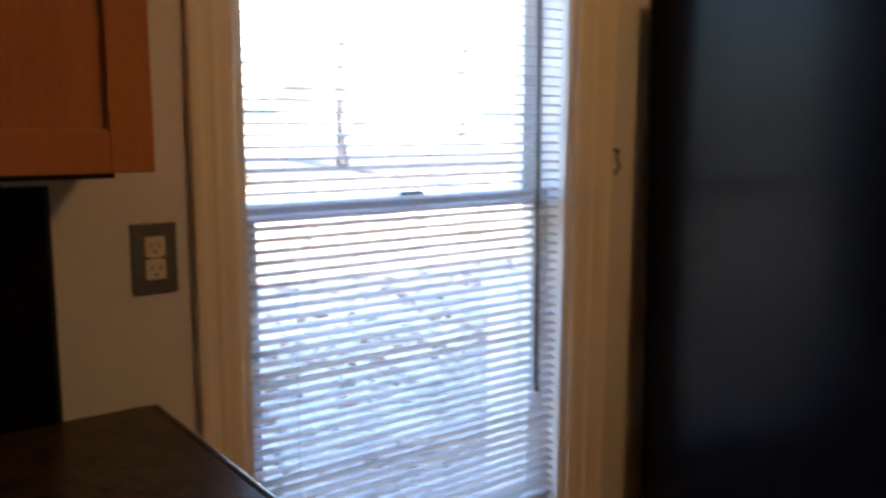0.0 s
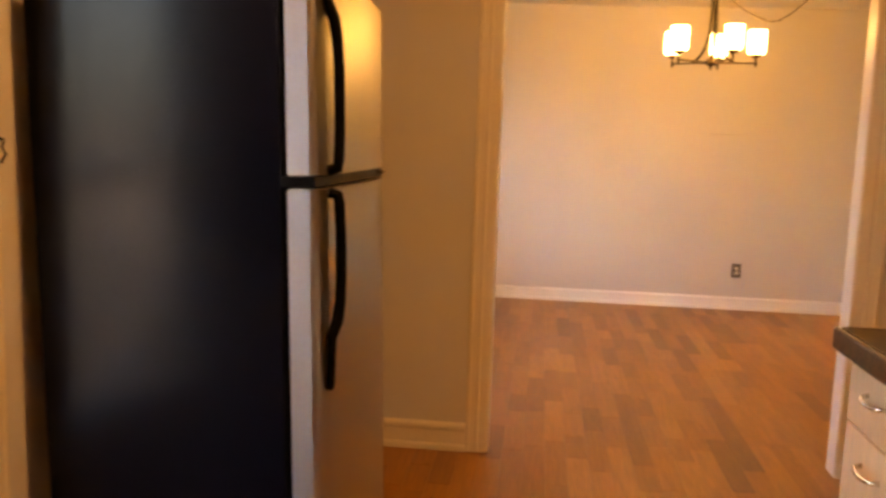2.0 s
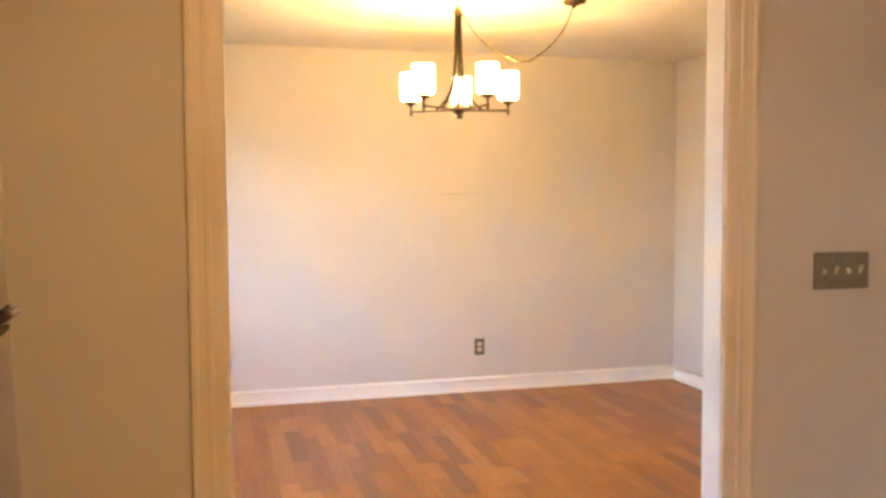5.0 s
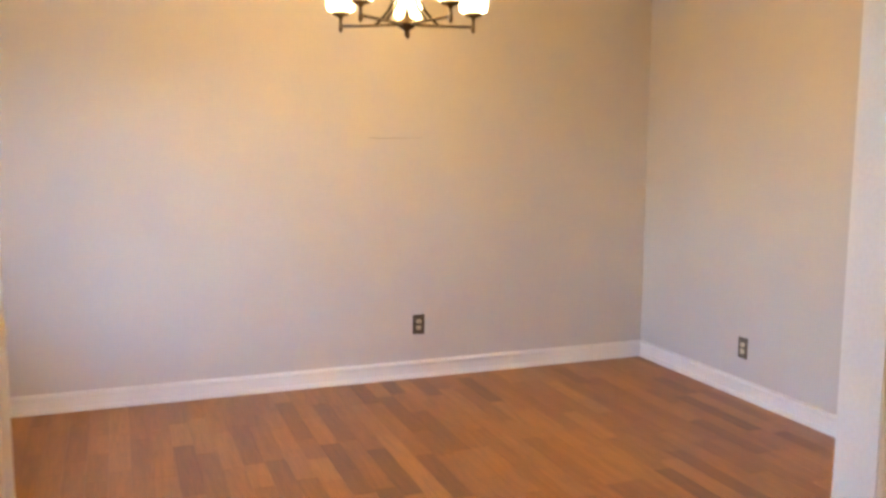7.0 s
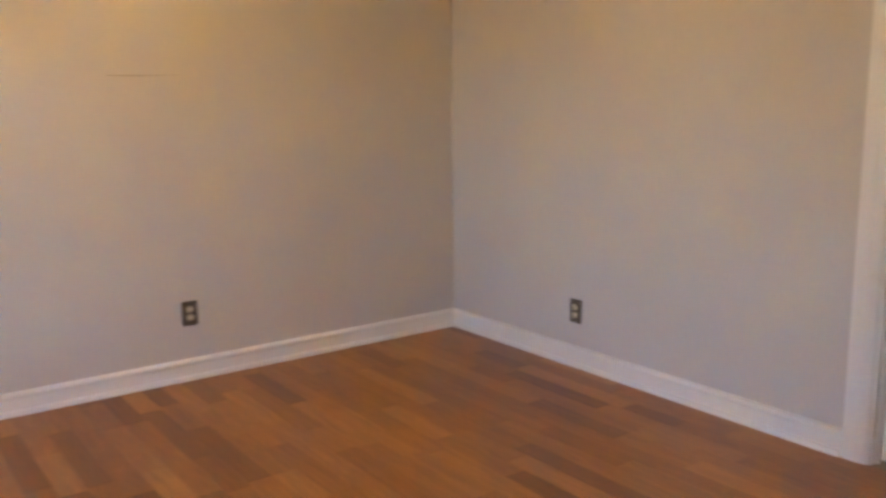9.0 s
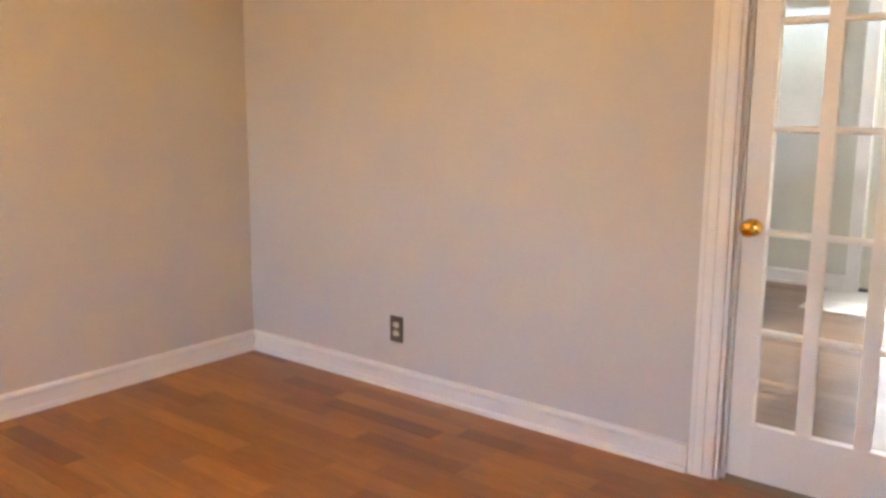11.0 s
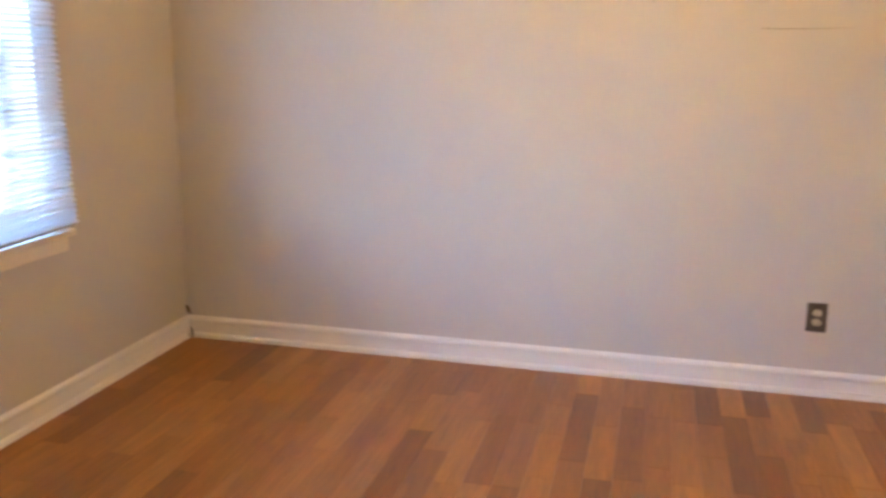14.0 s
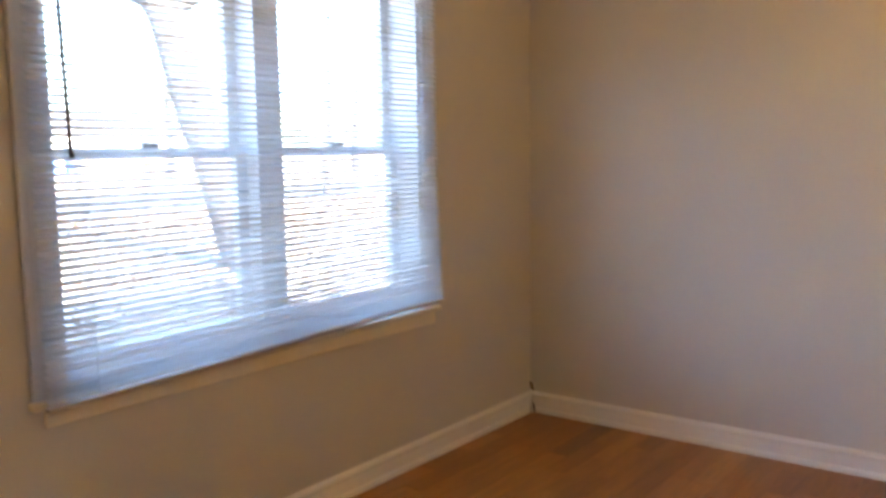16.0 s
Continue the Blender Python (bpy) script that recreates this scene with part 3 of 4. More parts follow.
# ---- chandelier ----
def chandelier():
    cx, cy, cz = 1.181, 1.974, 1.852
    c = tagged(empty("chandelier", cx, cy, cz), "lit bronze five-arm chandelier with frosted glass cylinder shades", "chandelier")
    part("hub", lathe(bmesh.new(), [(.0001, -.045), (.006, -.044), (.009, -.036), (.007, -.026), (.014, -.020), (.030, -.012), (.034, 0), (.034, .012), (.022, .020), (.012, .030), (.009, .05), (.0001, .052)]), BRONZE, c)
    part("top_cap", lathe(bmesh.new(), [(.0001, .535), (.006, .532), (.009, .520), (.020, .508), (.020, .488), (.014, .480), (.0001, .478)]), BRONZE, c)
    for k in range(5):
        a = radians(70.6 + 72 * k)
        ux, uy = math.cos(a), math.sin(a)
        rod = bmesh.new()
        prof = [(.014, .49), (.015, .38), (.017, .28), (.024, .19), (.042, .11), (.070, .055), (.105, .018), (.125, .004)]
        tube(rod, [(r * ux, r * uy, z) for r, z in prof], .0060, 8)
        part("bow_rod", rod, RODM, c, "dark oil-rubbed bronze rod")
        R = .266
        arm = part("arm", tube(bmesh.new(), [(.03 * ux, .03 * uy, 0), (.15 * ux, .15 * uy, .001), (R * ux, R * uy, .002)], .0062, 8), BRONZE, c)
        part("arm_finial", lathe(bmesh.new(), [(.0001, -.022), (.006, -.020), (.0085, -.012), (.008, .006), (.0065, .010), (.0065, .030), (.012, .036), (.034, .044), (.036, .052), (.030, .056), (.0001, .056)], R * ux, R * uy, 0, 20), BRONZE, arm, "bronze candle cup")
        sh = bmesh.new()
        lathe(sh, [(.040, .056), (.052, .062), (.055, .080), (.055, .200), (.0535, .200), (.0525, .082), (.040, .0595)], R * ux, R * uy, 0, 32)
        part("glass_shade", sh, GLOW, arm, "glowing frosted glass cylinder shade")
        b = new("bulb_lamp", bpy.data.lights.new("bulb_lamp", "POINT"))
        b.data.energy, b.data.color, b.data.shadow_soft_size = BULB_POINT, BULB_COLOUR, .03
        b.matrix_basis = pose(cx + R * ux, cy + R * uy, cz + .205)
    link_ = bmesh.new()
    for k in range(3):
        z = .545 + k * .012
        ring = [((.007 * math.cos(q) if k % 2 else 0), (0 if k % 2 else .007 * math.cos(q)), z + .013 * math.sin(q)) for q in [2 * math.pi * j / 14 for j in range(15)]]
        tube(link_, ring, .0016, 6, cap=False)
    part("chain", link_, BRONZE, c, "short bronze chain")
    part("ceiling_hook", lathe(bmesh.new(), [(.0001, .578), (.012, .5775), (.012, .572), (.004, .568), (.003, .560), (.0001, .558)], 0, 0, 0, 16), BRONZE, c)
    pts = [Vector(p) for p in ((.012, 0, .505), (.045, -.003, .45), (.10, -.006, .375), (.165, -.010, .325), (.24, -.014, .285), (.32, -.016, .252), (.38, -.018, .258), (.45, -.020, .302), (.52, -.022, .365), (.57, -.024, .43), (.60, -.024, .49), (.622, -.025, .555))]
    fine = []
    for p, q in zip(pts, pts[1:]):
        for j in range(4):
            fine.append(p.lerp(q, j / 4))
    fine.append(pts[-1])
    for s in (0, math.pi):
        cord = bmesh.new()
        tube(cord, [p + Vector((0, .0028 * math.cos(k * 1.1 + s), .0028 * math.sin(k * 1.1 + s))) for k, p in enumerate(fine)], .0024, 6)
        part("swag_cord", cord, CORDM, c, "twisted bronze swag cord")
    part("canopy", lathe(bmesh.new(), [(.0001, .540), (.008, .541), (.012, .552), (.030, .557), (.058, .565), (.062, .5765), (.0001, .5765)], .628, -.025, 0, 28), BRONZE, c, "round bronze ceiling canopy")


chandelier()


# ---- kitchen ceiling light ----
kl = tagged(empty("ceiling_light", .30, -2.00, H), "lit round flush ceiling light with a frosted glass dome", "ceiling light")
part("base", lathe(bmesh.new(), [(.0001, -.001), (.165, -.001), (.168, -.012), (.160, -.030), (.0001, -.030)], 0, 0, 0, 36), BRONZE, kl, "bronze base ring")
part("glass_dome", lathe(bmesh.new(), [(.150, -.031), (.148, -.055), (.128, -.088), (.090, -.112), (.045, -.124), (.0001, -.127)], 0, 0, 0, 36), glow_mat("glowing_dome_glass", (1.0, 0.54, 0.20), KITCHEN), kl, "glowing frosted glass dome")
part("finial", lathe(bmesh.new(), [(.0001, -.150), (.007, -.146), (.009, -.138), (.005, -.130), (.006, -.126), (.0001, -.125)], 0, 0, 0, 14), BRONZE, kl)


# ---- refrigerator ----
def refrigerator():
    f = tagged(empty("refrigerator"), "top-freezer refrigerator with stainless doors and black sides", "refrigerator")
    f.matrix_basis = pose(-.309, -1.603, .020, 0, -1.6, -2.5)   # tipped back a little on raised front feet
    W = .69
    part("body", boxes((-.745, -.092, 0, W, .035, 1.681), bevel=.006), BLACK, f, "black textured steel cabinet")
    part("toe_grille", boxes((-.70, -.075, .02, W - .02, .002, .11)), BLACKP, f, "black toe grille")

    def door(name, z0, z1):
        out = [(-.080, .002)]
        for k in range(6):
            a = k / 5 * math.pi / 2
            out.append((-.026 + .020 * math.sin(a), .022 - .020 * math.cos(a)))
        for k in range(1, 24):
            u = .022 + (W - .044) * k / 24
            out.append((-.006 + .030 * (1 - (2 * (u - W / 2) / W) ** 2), u))
        for k in range(6):
            a = k / 5 * math.pi / 2
            out.append((-.026 + .020 * math.cos(a), W - .022 + .020 * math.sin(a)))
        out.append((-.080, W - .002))
        bm = prism(bmesh.new(), out, "z", z0, z1)
        for fc in bm.faces:
            if abs(fc.normal.z) < .5:
                fc.smooth = True
            else:
                for e in fc.edges:
                    e.smooth = False
        d = part(name, bm, STEEL, f, "brushed stainless door with a rounded front")
        edge = part("door_edge", boxes((-.079, -.024, -.0005, .0025, z0 + .002, z1 - .002)), STEELEDGE, d, "matt grey door edge")
        part("gasket", boxes((-.092, -.0805, .012, W - .012, z0 + .01, z1 - .01)), BLACKP, d, "black door gasket")
        return d

    up = door("freezer_door", 1.238, 1.700)
    lo = door("refrigerator_door", .125, 1.204)
    part("divider", boxes((-.095, -.010, -.004, W + .002, 1.207, 1.235), bevel=.003), BLACKP, f, "black strip between the doors")
    hb = bmesh.new()
    box(hb, -.05, .010, W - .07, W - .02, 1.217, 1.229, bevel=.004)
    part("hinge", hb, PEWTER, f, "dull metal centre hinge")
    part("top_hinge", boxes((-.12, -.02, W - .12, W - .02, 1.70, 1.716), bevel=.004), BLACKP, f, "black hinge cover")

    def handle(d, z_end, z_grip, z_near, s):
        """From the seam at z_near, a bowed grip to z_grip, then a tapered foot to z_end."""
        bm = bmesh.new()
        y = .073
        path = [(.004, y - .008, z_near), (.026, y - .006, z_near + s * .006), (.029, y - .003, z_near + s * .03), (.031, y, z_near + s * .10), (.031, y, z_grip - s * .09), (.029, y - .004, z_grip - s * .03), (.024, y - .014, z_grip + s * .02), (.010, y - .022, z_grip + s * .06), (.006, y - .026, z_end - s * .01), (.004, y - .026, z_end)]
        rad = [.014, .015, .014, .0135, .0135, .014, .015, .014, .013, .010]
        tube(bm, path, rad, 12)
        part("handle", bm, BLACKP, d, "bowed black plastic handle")

    handle(up, 1.690, 1.585, 1.248, 1)
    handle(lo, .705, .895, 1.194, -1)
    part("plug_button", lathe(bmesh.new(), [(.006, 0), (.005, .003)], 0, 0, 0, 10), BLACKP, lo).matrix_basis = pose(-.028, W + .0, .70, -90, 0, 0)
    for y in (.06, W - .06):
        part("foot", lathe(bmesh.new(), [(.018, -.0165), (.018, .036)], -.12, y, 0, 12), BLACKP, f)
        part("foot", lathe(bmesh.new(), [(.018, -.0005), (.018, .036)], -.69, y, 0, 12), BLACKP, f)


refrigerator()


# ---- kitchen cabinets ----
def pull(parent, x, y, z, w=.115):
    bm = bmesh.new()
    tube(bm, [(x, y - w / 2, z), (x - .018, y - w / 2 + .006, z - .001), (x - .026, y - w / 4, z - .004), (x - .028, y, z - .005), (x - .026, y + w / 4, z - .004), (x - .018, y + w / 2 - .006, z - .001), (x, y + w / 2, z)], [.0065, .005, .0048, .0055, .0048, .005, .0065], 10)
    return part("handle", bm, CHROME, parent, "bowed chrome pull")


def drawer_unit(y0, y1, splits, label):
    u = tagged(empty("base_cabinet"), label, "cabinet", group="base cabinets along the aisle")
    x = .978
    part("body", boxes((x + .02, 1.57, y0, y1, .10, .860)), MAPLE, u)
    part("toe_kick", boxes((x + .075, 1.57, y0 + .004, y1 - .004, 0, .0995)), DARK, u)
    for a, b in zip(splits, splits[1:]):
        d = part("drawer", boxes((x, x + .019, y0 + .003, y1 - .003, a + .0025, b - .0025), bevel=.003), MAPLE, u, "plain maple drawer front")
        pull(d, x, (y0 + y1) / 2, b - .075)


drawer_unit(-1.735, -1.363, (.11, .39, .678, .852), "pale maple drawer unit with chrome pulls under the worktop")
for k in range(4):
    y = -1.738 - k * .60
    u = tagged(empty("base_cabinet"), "pale maple base cabinet with a drawer over doors", "cabinet", group="base cabinets along the aisle")
    x = .978
    part("body", boxes((x + .02, 1.57, y - .598, y - .002, .10, .860)), MAPLE, u)
    part("toe_kick", boxes((x + .075, 1.57, y - .59, y - .006, 0, .0995)), DARK, u)
    d = part("drawer", boxes((x, x + .019, y - .595, y - .005, .690, .845), bevel=.003), MAPLE, u)
    pull(d, x, y - .3, .762)
    for a, b in ((y - .595, y - .302), (y - .298, y - .005)):
        part("door", boxes((x, x + .019, a, b, .113, .684), bevel=.003), MAPLE, u)
wt = tagged(empty("worktop"), "dark brown speckled worktop with a rounded edge", "worktop")
part("top", boxes((.950, 1.61, -4.16, -1.361, .872, .9135)), STONE, wt)
part("front_edge", box(bmesh.new(), .932, .9495, -4.16, -1.345, .856, .914, bevel=.008, seg=3), STONE, wt, "mottled rounded front edge")
part("end_edge", box(bmesh.new(), .950, 1.61, -1.3605, -1.345, .856, .914, bevel=.007, seg=3), STONE, wt, "mottled rounded end edge")

bc = tagged(empty("base_cabinet"), "dark base cabinet under the counter by the window", "cabinet")
part("body", boxes((XK + .03, -.56, -4.2, -2.785, .10, .868)), OAK, bc)
part("toe_kick", boxes((XK + .03, -.62, -4.19, -2.79, 0, .0995)), DARK, bc)
for k in range(3):
    y = -2.788 - k * .475
    part("door", boxes((-.558, -.540, y - .47, y - .005, .12, .66), bevel=.003), OAK, bc)
    part("drawer", boxes((-.558, -.540, y - .47, y - .005, .67, .855), bevel=.003), OAK, bc)
w2 = tagged(empty("worktop"), "dark worktop ending beside the kitchen window", "worktop")
part("top", boxes((XK + .002, -.5165, -4.21, -2.7605, .872, .9095)), STONE, w2)
part("front_edge", box(bmesh.new(), -.516, -.50, -4.21, -2.745, .864, .910, bevel=.007, seg=3), STONE, w2)
part("end_edge", box(bmesh.new(), XK + .002, -.5165, -2.760, -2.745, .864, .910, bevel=.006, seg=3), STONE, w2)
sp = tagged(empty("splashback", XK, -3.533, .912), "glossy black splashback panel above the counter", "splashback")
part("panel", boxes((.0015, .012, -.70, .626, .0, .372)), BLACKP, sp)
part("end_trim", boxes((.0015, .014, .6262, .634, .0, .372), bevel=.002), DARK, sp, "dark end trim")


def upper_cabinet(y1, w, label):
    c = tagged(empty("wall_cabinet"), label, "cabinet", group="wall cabinets beside the window")
    x = -.880
    y0 = y1 - w
    part("body", boxes((XK + .001, x, y0, y1, 1.322, 2.14)), OAK, c)
    z0, z1, s = 1.317, 2.135, .056
    a, b = y0 + .003, y1 - .001
    d = part("door", boxes((x + .001, x + .020, a, a + s, z0, z1), (x + .001, x + .020, b - s, b, z0, z1), (x + .001, x + .020, a + s, b - s, z0, z0 + s), (x + .001, x + .020, a + s, b - s, z1 - s, z1), bevel=.002), OAK, c, "orange-brown framed door")
    part("door_panel", boxes((x + .002, x + .010, a + s - .004, b - s + .004, z0 + s - .004, z1 - s + .004)), OAK, d)
    part("light_rail", boxes((XK + .02, x - .01, y0 + .02, y1 - .045, 1.309, 1.3215)), DARK, c, "dark underside strip")


upper_cabinet(-2.825, .42, "orange-brown wooden wall cabinet with a framed door")
upper_cabinet(-3.248, .42, "orange-brown wooden wall cabinet with a framed door")

fc = tagged(empty("wall_cabinet"), "orange-brown wooden cabinet hung above the refrigerator", "cabinet")
part("body", boxes((XK + .001, -.440, -1.500, -.660, 1.750, 2.14)), OAK, fc)
for a, b in ((-1.497, -1.082), (-1.078, -.662)):
    part("door", boxes((-.439, -.420, a, b, 1.747, 2.137), bevel=.003), OAK, fc, "orange-brown door")

# ---- front room beyond the french door ----
# unseen window in the south wall, added to brighten this room's floor and walls
hw = tagged(empty("added_window_3"), "unseen white double-hung window added to light the front room", "window", kind="structure")
part("window_frame", boxes((5.0, 5.05, YF0 - .10, YF0 - .02, .6, 2.08), (5.65, 5.7, YF0 - .10, YF0 - .02, .6, 2.08), (5.05, 5.65, YF0 - .10, YF0 - .02, 1.31, 1.36), (5.05, 5.65, YF0 - .10, YF0 - .02, .6, .65), (5.05, 5.65, YF0 - .10, YF0 - .02, 2.03, 2.08)), SASH, hw, "white painted frame")
part("window_sill", boxes((4.94, 5.76, YF0 - .015, YF0 + .03, .572, .598), bevel=.004), SASH, hw, "white painted sill")
fd = tagged(empty("door_2"), "pale front door with a tall bright glass light", "door", kind="structure")
part("door_leaf", boxes((XF + .05, XF + .09, FW[0] + .003, FW[0] + .10, .02, 2.05), (XF + .05, XF + .09, FW[1] - .17, FW[1] - .003, .02, 2.05), (XF + .05, XF + .09, FW[0] + .10, FW[1] - .17, .02, .14), (XF + .05, XF + .09, FW[0] + .10, FW[1] - .17, 1.93, 2.05)), GREENW, fd, "pale grey-green door leaf")
FROST = glass_mat("tinted_door_glass", (0.50, 0.52, 0.54))
fp = part("pane", boxes((XF + .068, XF + .072, FW[0] + .098, FW[1] - .168, .138, 1.932)), FROST, fd, "grey tinted door glass")
part("threshold", boxes((XF + .0, XF + .15, FW[0], FW[1], .0, .019)), DARK, fd, "dark threshold")
for z in (.98, 1.12):
    part("lock", lathe(bmesh.new(), [(.026, 0), (.026, .012), (.014, .03), (.0001, .034)], 0, 0, 0, 18), CHROME, fd, "chrome door lock").matrix_basis = pose(XF + .05, FW[1] - .09, z, 0, -90, 0)
db = tagged(empty("window_blind", XF + .025, 0, 0), "white slatted blind hanging inside the front door glass", "blind")
part("head_rail", boxes((-.022, .022, FW[0] + .06, FW[1] - .13, 1.955, 1.985), bevel=.003), SASH, db)
ds = bmesh.new()
box(ds, -.024, .024, FW[0] + .07, FW[1] - .14, -.0012, .0012)
slat0 = part("slat", ds, SLAT, db)
slat0.matrix_basis = pose(0, 0, .17, 0, 25, 0)
for k in range(1, 36):
    sk = new("slat", slat0.data)
    sk.parent = db
    sk.matrix_basis = pose(0, 0, .17 + k * .05, 0, 25, 0)
part("bottom_rail", boxes((-.022, .022, FW[0] + .07, FW[1] - .14, .125, .140), bevel=.003), SASH, db)
for y in (FW[0] + .2, FW[1] - .27):
    part("cord", boxes((-.001, .001, y - .001, y + .001, .14, 1.955)), SASH, db)
structure("trim", boxes((XF - .016, XF - .001, FW[1], FW[1] + .085, 0, 2.14), (XF - .016, XF - .001, FW[0] - .085, FW[0], 0, 2.14), (XF - .016, XF - .001, FW[0], FW[1], 2.06, 2.14)), TRIM, "white painted casing of the front door", "trim")
tl = tagged(empty("entry_tiles"), "pale square stone tiles inside the front door", "tiles", kind="structure")
for i in range(2):
    for j in range(4):
        part("tile", boxes((6.13 + i * .36, 6.13 + i * .36 + .352, .25 + j * .36, .25 + j * .36 + .352, .0, .007), bevel=.002), TILE, tl)

# ---- outdoors ----
def ground_z(x, y):
    d = max(0.0, -x - 2.0)
    return -.62 + 0.95 * (1 - math.exp(-d / 22.0)) + .04 * noise.noise((x * .35, y * .35, 0))


def strip(x):
    return math.copysign(abs(x) ** 2.2, x)


def ground():
    bm = bmesh.new()
    n = 56
    us = [strip(-1 + 2 * k / n) * 900 for k in range(n + 1)]
    grid = [[bm.verts.new((a - 4, b - 1, ground_z(a - 4, b - 1))) for b in us] for a in us]
    for i in range(n):
        for j in range(n):
            bm.faces.new((grid[i][j], grid[i + 1][j], grid[i + 1][j + 1], grid[i][j + 1])).smooth = True
    return structure("ground", bm, SOIL, "bare ground strewn with dry leaves", "ground")


ground()
rd = bmesh.new()
pv = None
for k in range(31):
    y = -150 + 10 * k
    row = [rd.verts.new((x, y, ground_z(x, y) + .03)) for x in (-26.0, -23.0, -20.0)]
    if pv:
        for j in range(2):
            rd.faces.new((pv[j], row[j], row[j + 1], pv[j + 1]))
    pv = row
structure("road", rd, ASPH, "grey asphalt road past the yard", "road")


def leaves():
    bm = bmesh.new()
    r = random.Random(11)
    for k in range(14000):
        d = r.random() ** 1.6
        x = -1.6 - 20 * d
        y = r.uniform(-6 - 18 * d, 7 + 18 * d)
        z = ground_z(x, y) + .012
        s = r.uniform(.03, .07) * (1 + 1.2 * d)
        m = Matrix.Translation((x, y, z)) @ Euler((r.uniform(-.5, .5), r.uniform(-.5, .5), r.uniform(0, 6.28))).to_matrix().to_4x4()
        v = [bm.verts.new(m @ Vector(p)) for p in ((-s, 0, 0), (0, -s * .45, s * .15), (s, 0, 0), (0, s * .45, s * .15))]
        bm.faces.new(v)
    return tagged(link("fallen_leaves", bm, LEAF), "dry brown leaves scattered over the yard", "leaves", kind="stuff")


leaves()


def tree(x, y, r0, height, lean, seed, label):
    t = tagged(empty("tree", x, y, ground_z(x, y) - .05), label, "tree", group="bare trees of the yard")
    r = random.Random(seed)
    tr = bmesh.new()
    n = 9
    spine = [Vector((lean[0] * height * (k / n) + r.uniform(-.08, .08) * (k > 0), lean[1] * height * (k / n) + r.uniform(-.08, .08) * (k > 0), height * k / n)) for k in range(n + 1)]
    tube(tr, spine, [r0 * (1.2 if k == 0 else 1.0) * (1 - .8 * k / n) for k in range(n + 1)], 14)
    trunk = part("trunk", tr, BARK, t, "rough grey-brown trunk")
    tips = []
    for k in range(11):
        h = r.uniform(.38, .98)
        q = spine[min(n, int(h * n))]
        a, L = r.uniform(0, 6.28), height * r.uniform(.16, .34)
        e = q + Vector((math.cos(a) * L, math.sin(a) * L, L * r.uniform(.3, .9)))
        mid = q.lerp(e, .5) + Vector((r.uniform(-.2, .2), r.uniform(-.2, .2), .25))
        lb = bmesh.new()
        tube(lb, [q, mid, e], [r0 * .34 * (1.1 - h * .6), r0 * .2 * (1.1 - h * .6), r0 * .05], 7)
        part("limb", lb, BARK, trunk)
        tips += [mid, e, mid.lerp(e, .5)]
    cr = bmesh.new()
    for k in range(900):
        p = r.choice(tips) + Vector((r.gauss(0, .55), r.gauss(0, .55), r.gauss(0, .45)))
        s = r.uniform(.05, .12)
        m = Matrix.Translation(p) @ Euler((r.uniform(0, 3), r.uniform(0, 3), r.uniform(0, 6))).to_matrix().to_4x4()
        v = [cr.verts.new(m @ Vector(c)) for c in ((-s, 0, 0), (0, -s * .5, 0), (s, 0, 0), (0, s * .5, 0))]
        cr.faces.new(v)
    part("crown", cr, LEAFG, t, "sparse yellow-green foliage with gaps")


tree(-9.0, 8.55, .36, 11.0, (-.06, -.335), 1, "leaning grey tree with a thick trunk and thin foliage")
tree(-20.0, 21.2, .12, 9.0, (.02, .03), 2, "slender grey tree with thin foliage")
tree(-21.3, 9.5, .17, 11.0, (.0, -.02), 4, "upright grey tree with thin foliage")
tree(-37.6, 9.6, .2, 9.0, (.0, .02), 3, "grey tree with thin foliage beyond the road")
tree(-43.0, 31.0, .25, 12.0, (.0, .02), 5, "tall grey tree beyond the road")
tree(-40.0, 44.0, .25, 12.0, (.03, .0), 6, "tall grey tree beyond the road")


def wheelie_bin(x, y):
    b = tagged(empty("trash_bin", x, y, ground_z(x, y)), "blue plastic wheeled trash bin at the roadside", "bin", group="bins at the roadside")
    bm = bmesh.new()
    lo = [bm.verts.new(p) for p in ((-.22, -.22, .06), (.22, -.22, .06), (.22, .22, .06), (-.22, .22, .06))]
    hi = [bm.verts.new(p) for p in ((-.29, -.28, 1.0), (.29, -.28, 1.0), (.29, .28, 1.0), (-.29, .28, 1.0))]
    bm.faces.new(lo[::-1])
    bm.faces.new(hi)
    for k in range(4):
        bm.faces.new((lo[k], lo[(k + 1) % 4], hi[(k + 1) % 4], hi[k]))
    part("body", bm, BINP, b)
    part("lid", boxes((-.33, .31, -.30, .30, 1.0, 1.06), bevel=.02), BINP, b)
    for s in (-1, 1):
        part("wheel", lathe(bmesh.new(), [(.0001, 0), (.11, 0), (.11, .05), (.0001, .05)], 0, 0, 0, 18), DARK, b).matrix_basis = pose(-.24, s * .25, .11, 90, 0, 0)


wheelie_bin(-51.0, 27.9)
wheelie_bin(-50.5, 28.95)
ps = bmesh.new()
box(ps, -.05, .05, -.05, .05, 0, 1.1, bevel=.01)
box(ps, -.10, .10, -.24, .24, 1.1, 1.36, bevel=.03)
pst = tagged(link("mailbox", ps, BARK), "grey mailbox on a wooden post by the road", "mailbox")
pst.matrix_basis = pose(-28.6, 16.9, ground_z(-28.6, 16.9) - .02)


fp0 = bmesh.new()
box(fp0, -.06, .06, -.06, .06, 0, 1.60, bevel=.008)
box(fp0, -.072, .072, -.072, .072, 1.60, 1.63, bevel=.006)
fpost = tagged(link("fence_post", fp0, SASH), "white painted square post outside the kitchen window", "post")
fpost.matrix_basis = pose(-1.44, -1.655, ground_z(-1.44, -1.655) - .03)


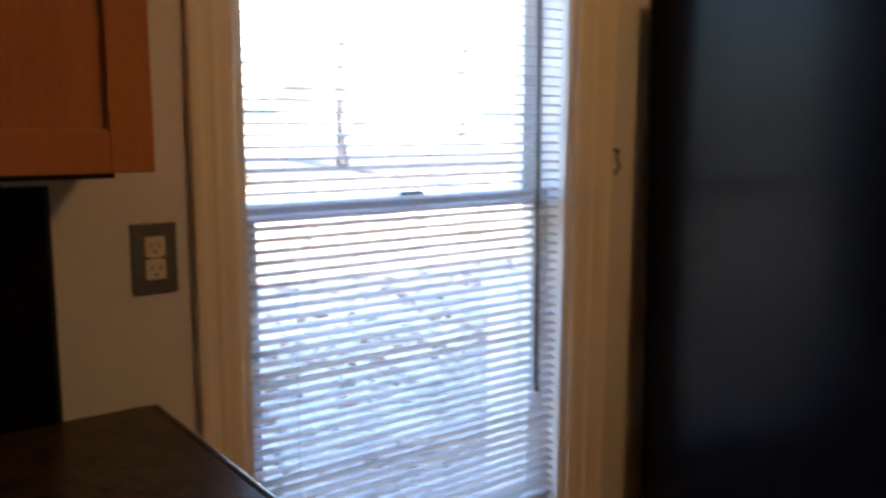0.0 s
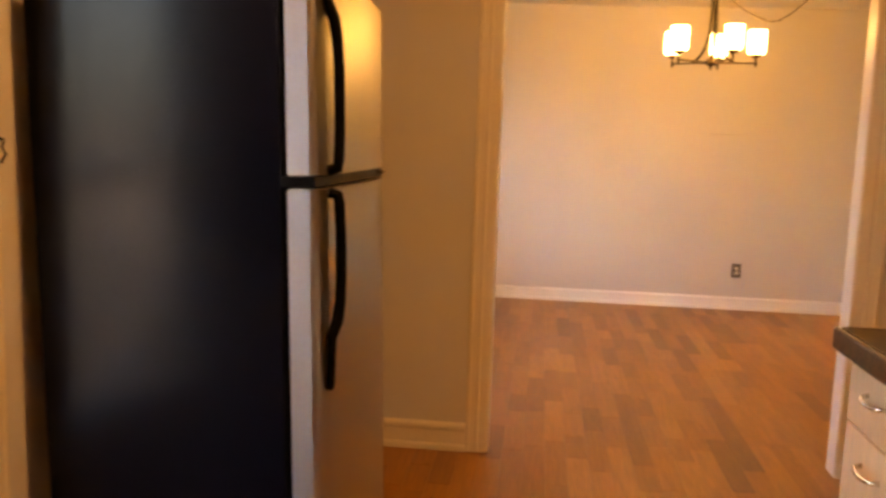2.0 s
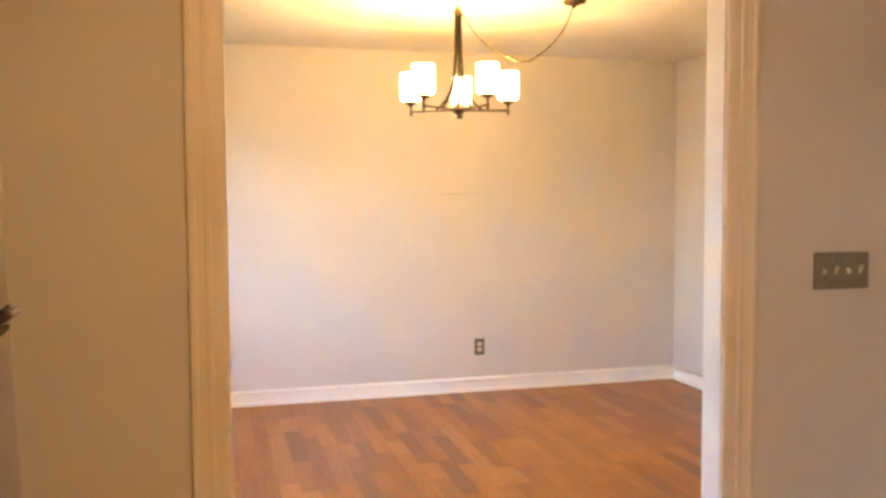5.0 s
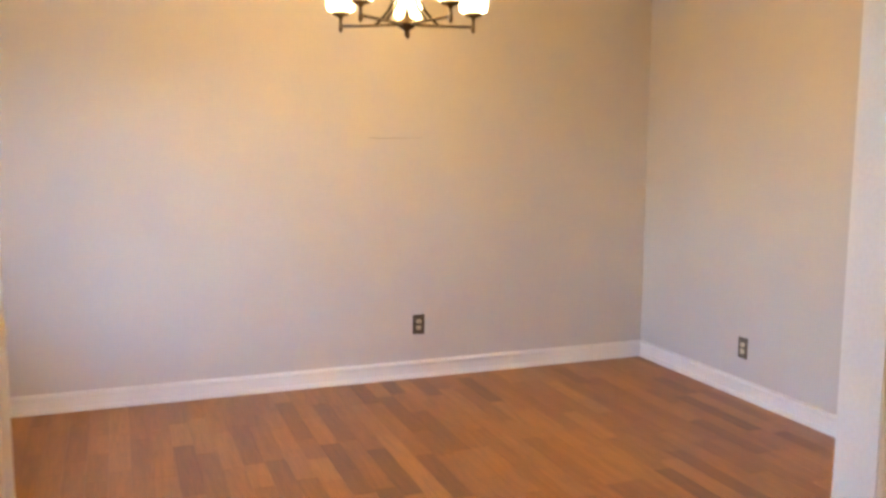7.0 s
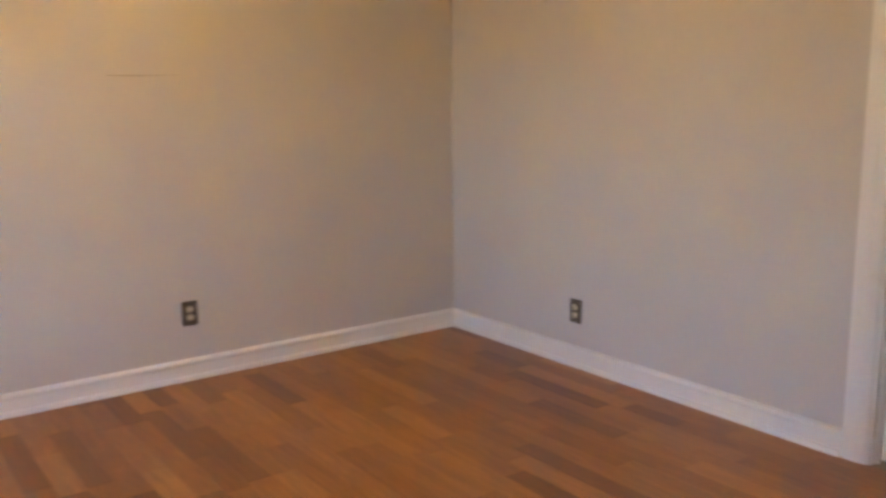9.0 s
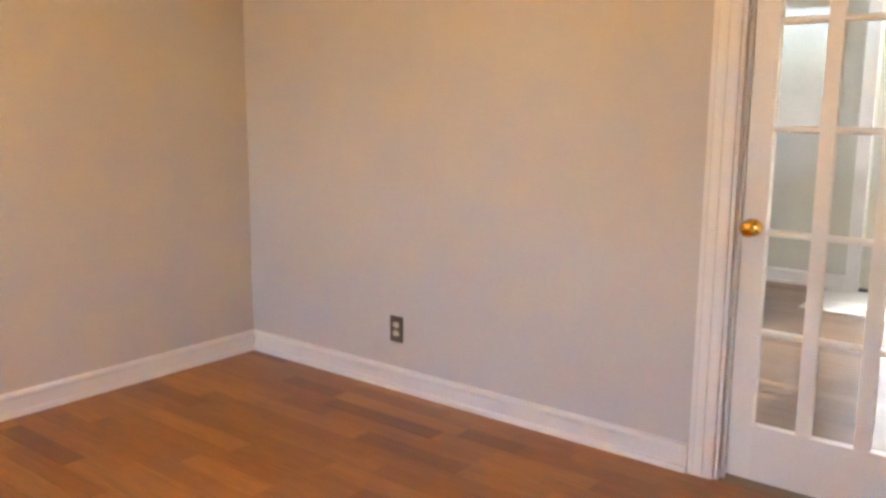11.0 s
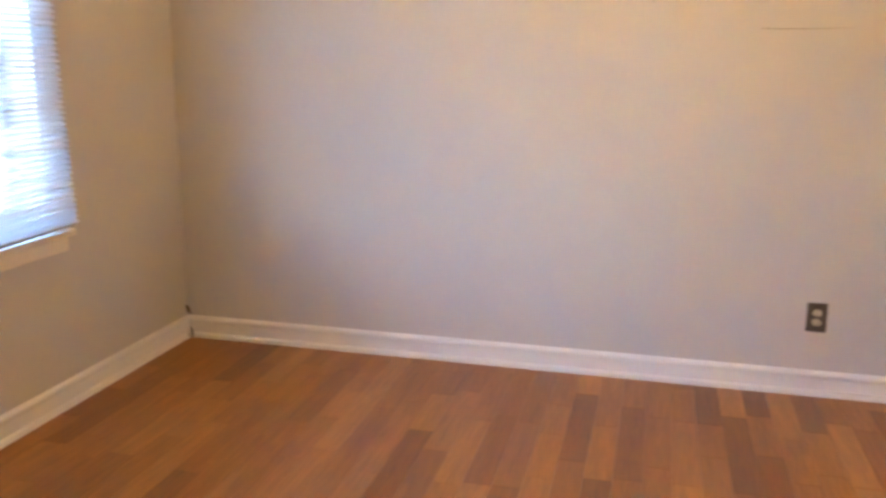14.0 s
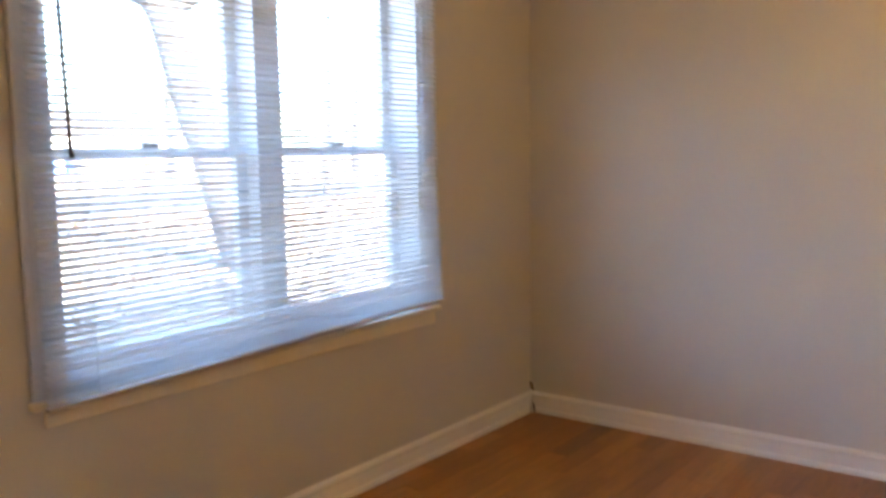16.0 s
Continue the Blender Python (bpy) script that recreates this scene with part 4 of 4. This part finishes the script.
def far_house(x, y, w, d, h, label):
    hse = tagged(empty("house", x, y, ground_z(x, y) - .1), label, "house", group="houses across the road")
    part("wall", boxes((-d, 0, -w / 2, w / 2, 0, h)), OUTWALL, hse)
    part("roof", prism(bmesh.new(), [(-d - .5, h), (.5, h), (-d / 2, h + 2.1)], "y", -w / 2 - .4, w / 2 + .4), ROOFM, hse)
    for u in (-.32, -.08, .3):
        wd = part("window", boxes((.0, .06, u * w - .6, u * w + .6, .9, 2.2)), SASH, hse)
        part("pane", boxes((.061, .07, u * w - .52, u * w + .52, .98, 2.12)), DIMPANE, wd)
    part("door", boxes((.0, .05, .11 * w - .5, .11 * w + .5, .1, 2.2)), OAK, hse)


far_house(-66, 43, 17, 10, 3.2, "pale single-storey house across the road")

# ---- floors and planks ----
fl = structure("floor", boxes((XK, XKE, YS, YN, -.14, -.0095), (XKE, XE, YP, YN, -.14, -.0095)), JOINT, "orange-brown laminate floor of staggered planks", "floor")
fh = structure("floor_hall", boxes((XE + .001, XF + .15, YF0, YF1, -.14, -.0095)), JOINT, "brown laminate floor of the front room", "floor")
PW, GAP = .0925, .0005
pr = random.Random(21)
cells = []
x = XK
while x < XE:
    w = min(PW, XE - x)
    y = YS if x < XKE else YP
    y -= pr.uniform(0, .8)
    while y < YN:
        L = pr.choice((.27, .34, .42, .50, .54, .60))
        a, b = max(y, YS if x < XKE else YP), min(y + L, YN)
        if b - a > .01:
            cells.append((x, x + w, a, b))
        y += L
    x += PW


def plank_verts(a, b, c, d):
    g, e = GAP / 2, .0006
    low = [(a + g, c + g, -.009), (b - g, c + g, -.009), (b - g, d - g, -.009), (a + g, d - g, -.009)]
    mid = [(p[0], p[1], -e) for p in low]
    top = [(a + g + e, c + g + e, 0), (b - g - e, c + g + e, 0), (b - g - e, d - g - e, 0), (a + g + e, d - g - e, 0)]
    return low + mid + top


PF = [(8, 9, 10, 11)] + [(k, (k + 1) % 4, 4 + (k + 1) % 4, 4 + k) for k in range(4)] + [(4 + k, 4 + (k + 1) % 4, 8 + (k + 1) % 4, 8 + k) for k in range(4)]
near = sorted(cells, key=lambda c: (c[2] + c[3] < -.6, abs((c[0] + c[1]) / 2 - 1.2)))
for c in near[:300]:
    cx, cy = (c[0] + c[1]) / 2, (c[2] + c[3]) / 2
    me = bpy.data.meshes.new("plank")
    me.from_pydata([(p[0] - cx, p[1] - cy, p[2]) for p in plank_verts(*c)], [], PF)
    me.materials.append(PLANK)
    ob = new("plank", me)
    ob.location = (cx, cy, 0)
    ob.parent = fl


def joined(name, cs, parent, label, material):
    vs, fs = [], []
    for c in cs:
        n = len(vs)
        vs += plank_verts(*c)
        fs += [tuple(n + k for k in f) for f in PF]
    me = bpy.data.meshes.new(name)
    me.from_pydata(vs, [], fs)
    me.materials.append(material)
    ob = new(name, me)
    ob.parent = parent
    return tagged(ob, label, kind="stuff")


joined("planks", near[300:], fl, "orange-brown laminate planks", PLANK_FAR)
far_cells = []
x = XE
while x < XF + .1:
    y = YF0 - pr.uniform(0, .8)
    while y < YF1:
        L = pr.choice((.55, .85, 1.2))
        a, b = max(y, YF0), min(y + L, YF1)
        if b - a > .01:
            far_cells.append((max(x, XE + .002), min(x + PW, XF + .1), a, b))
        y += L
    x += PW
joined("planks", far_cells, fh, "laminate planks tinted grey-brown for cool daylight", PLANK_HALL)
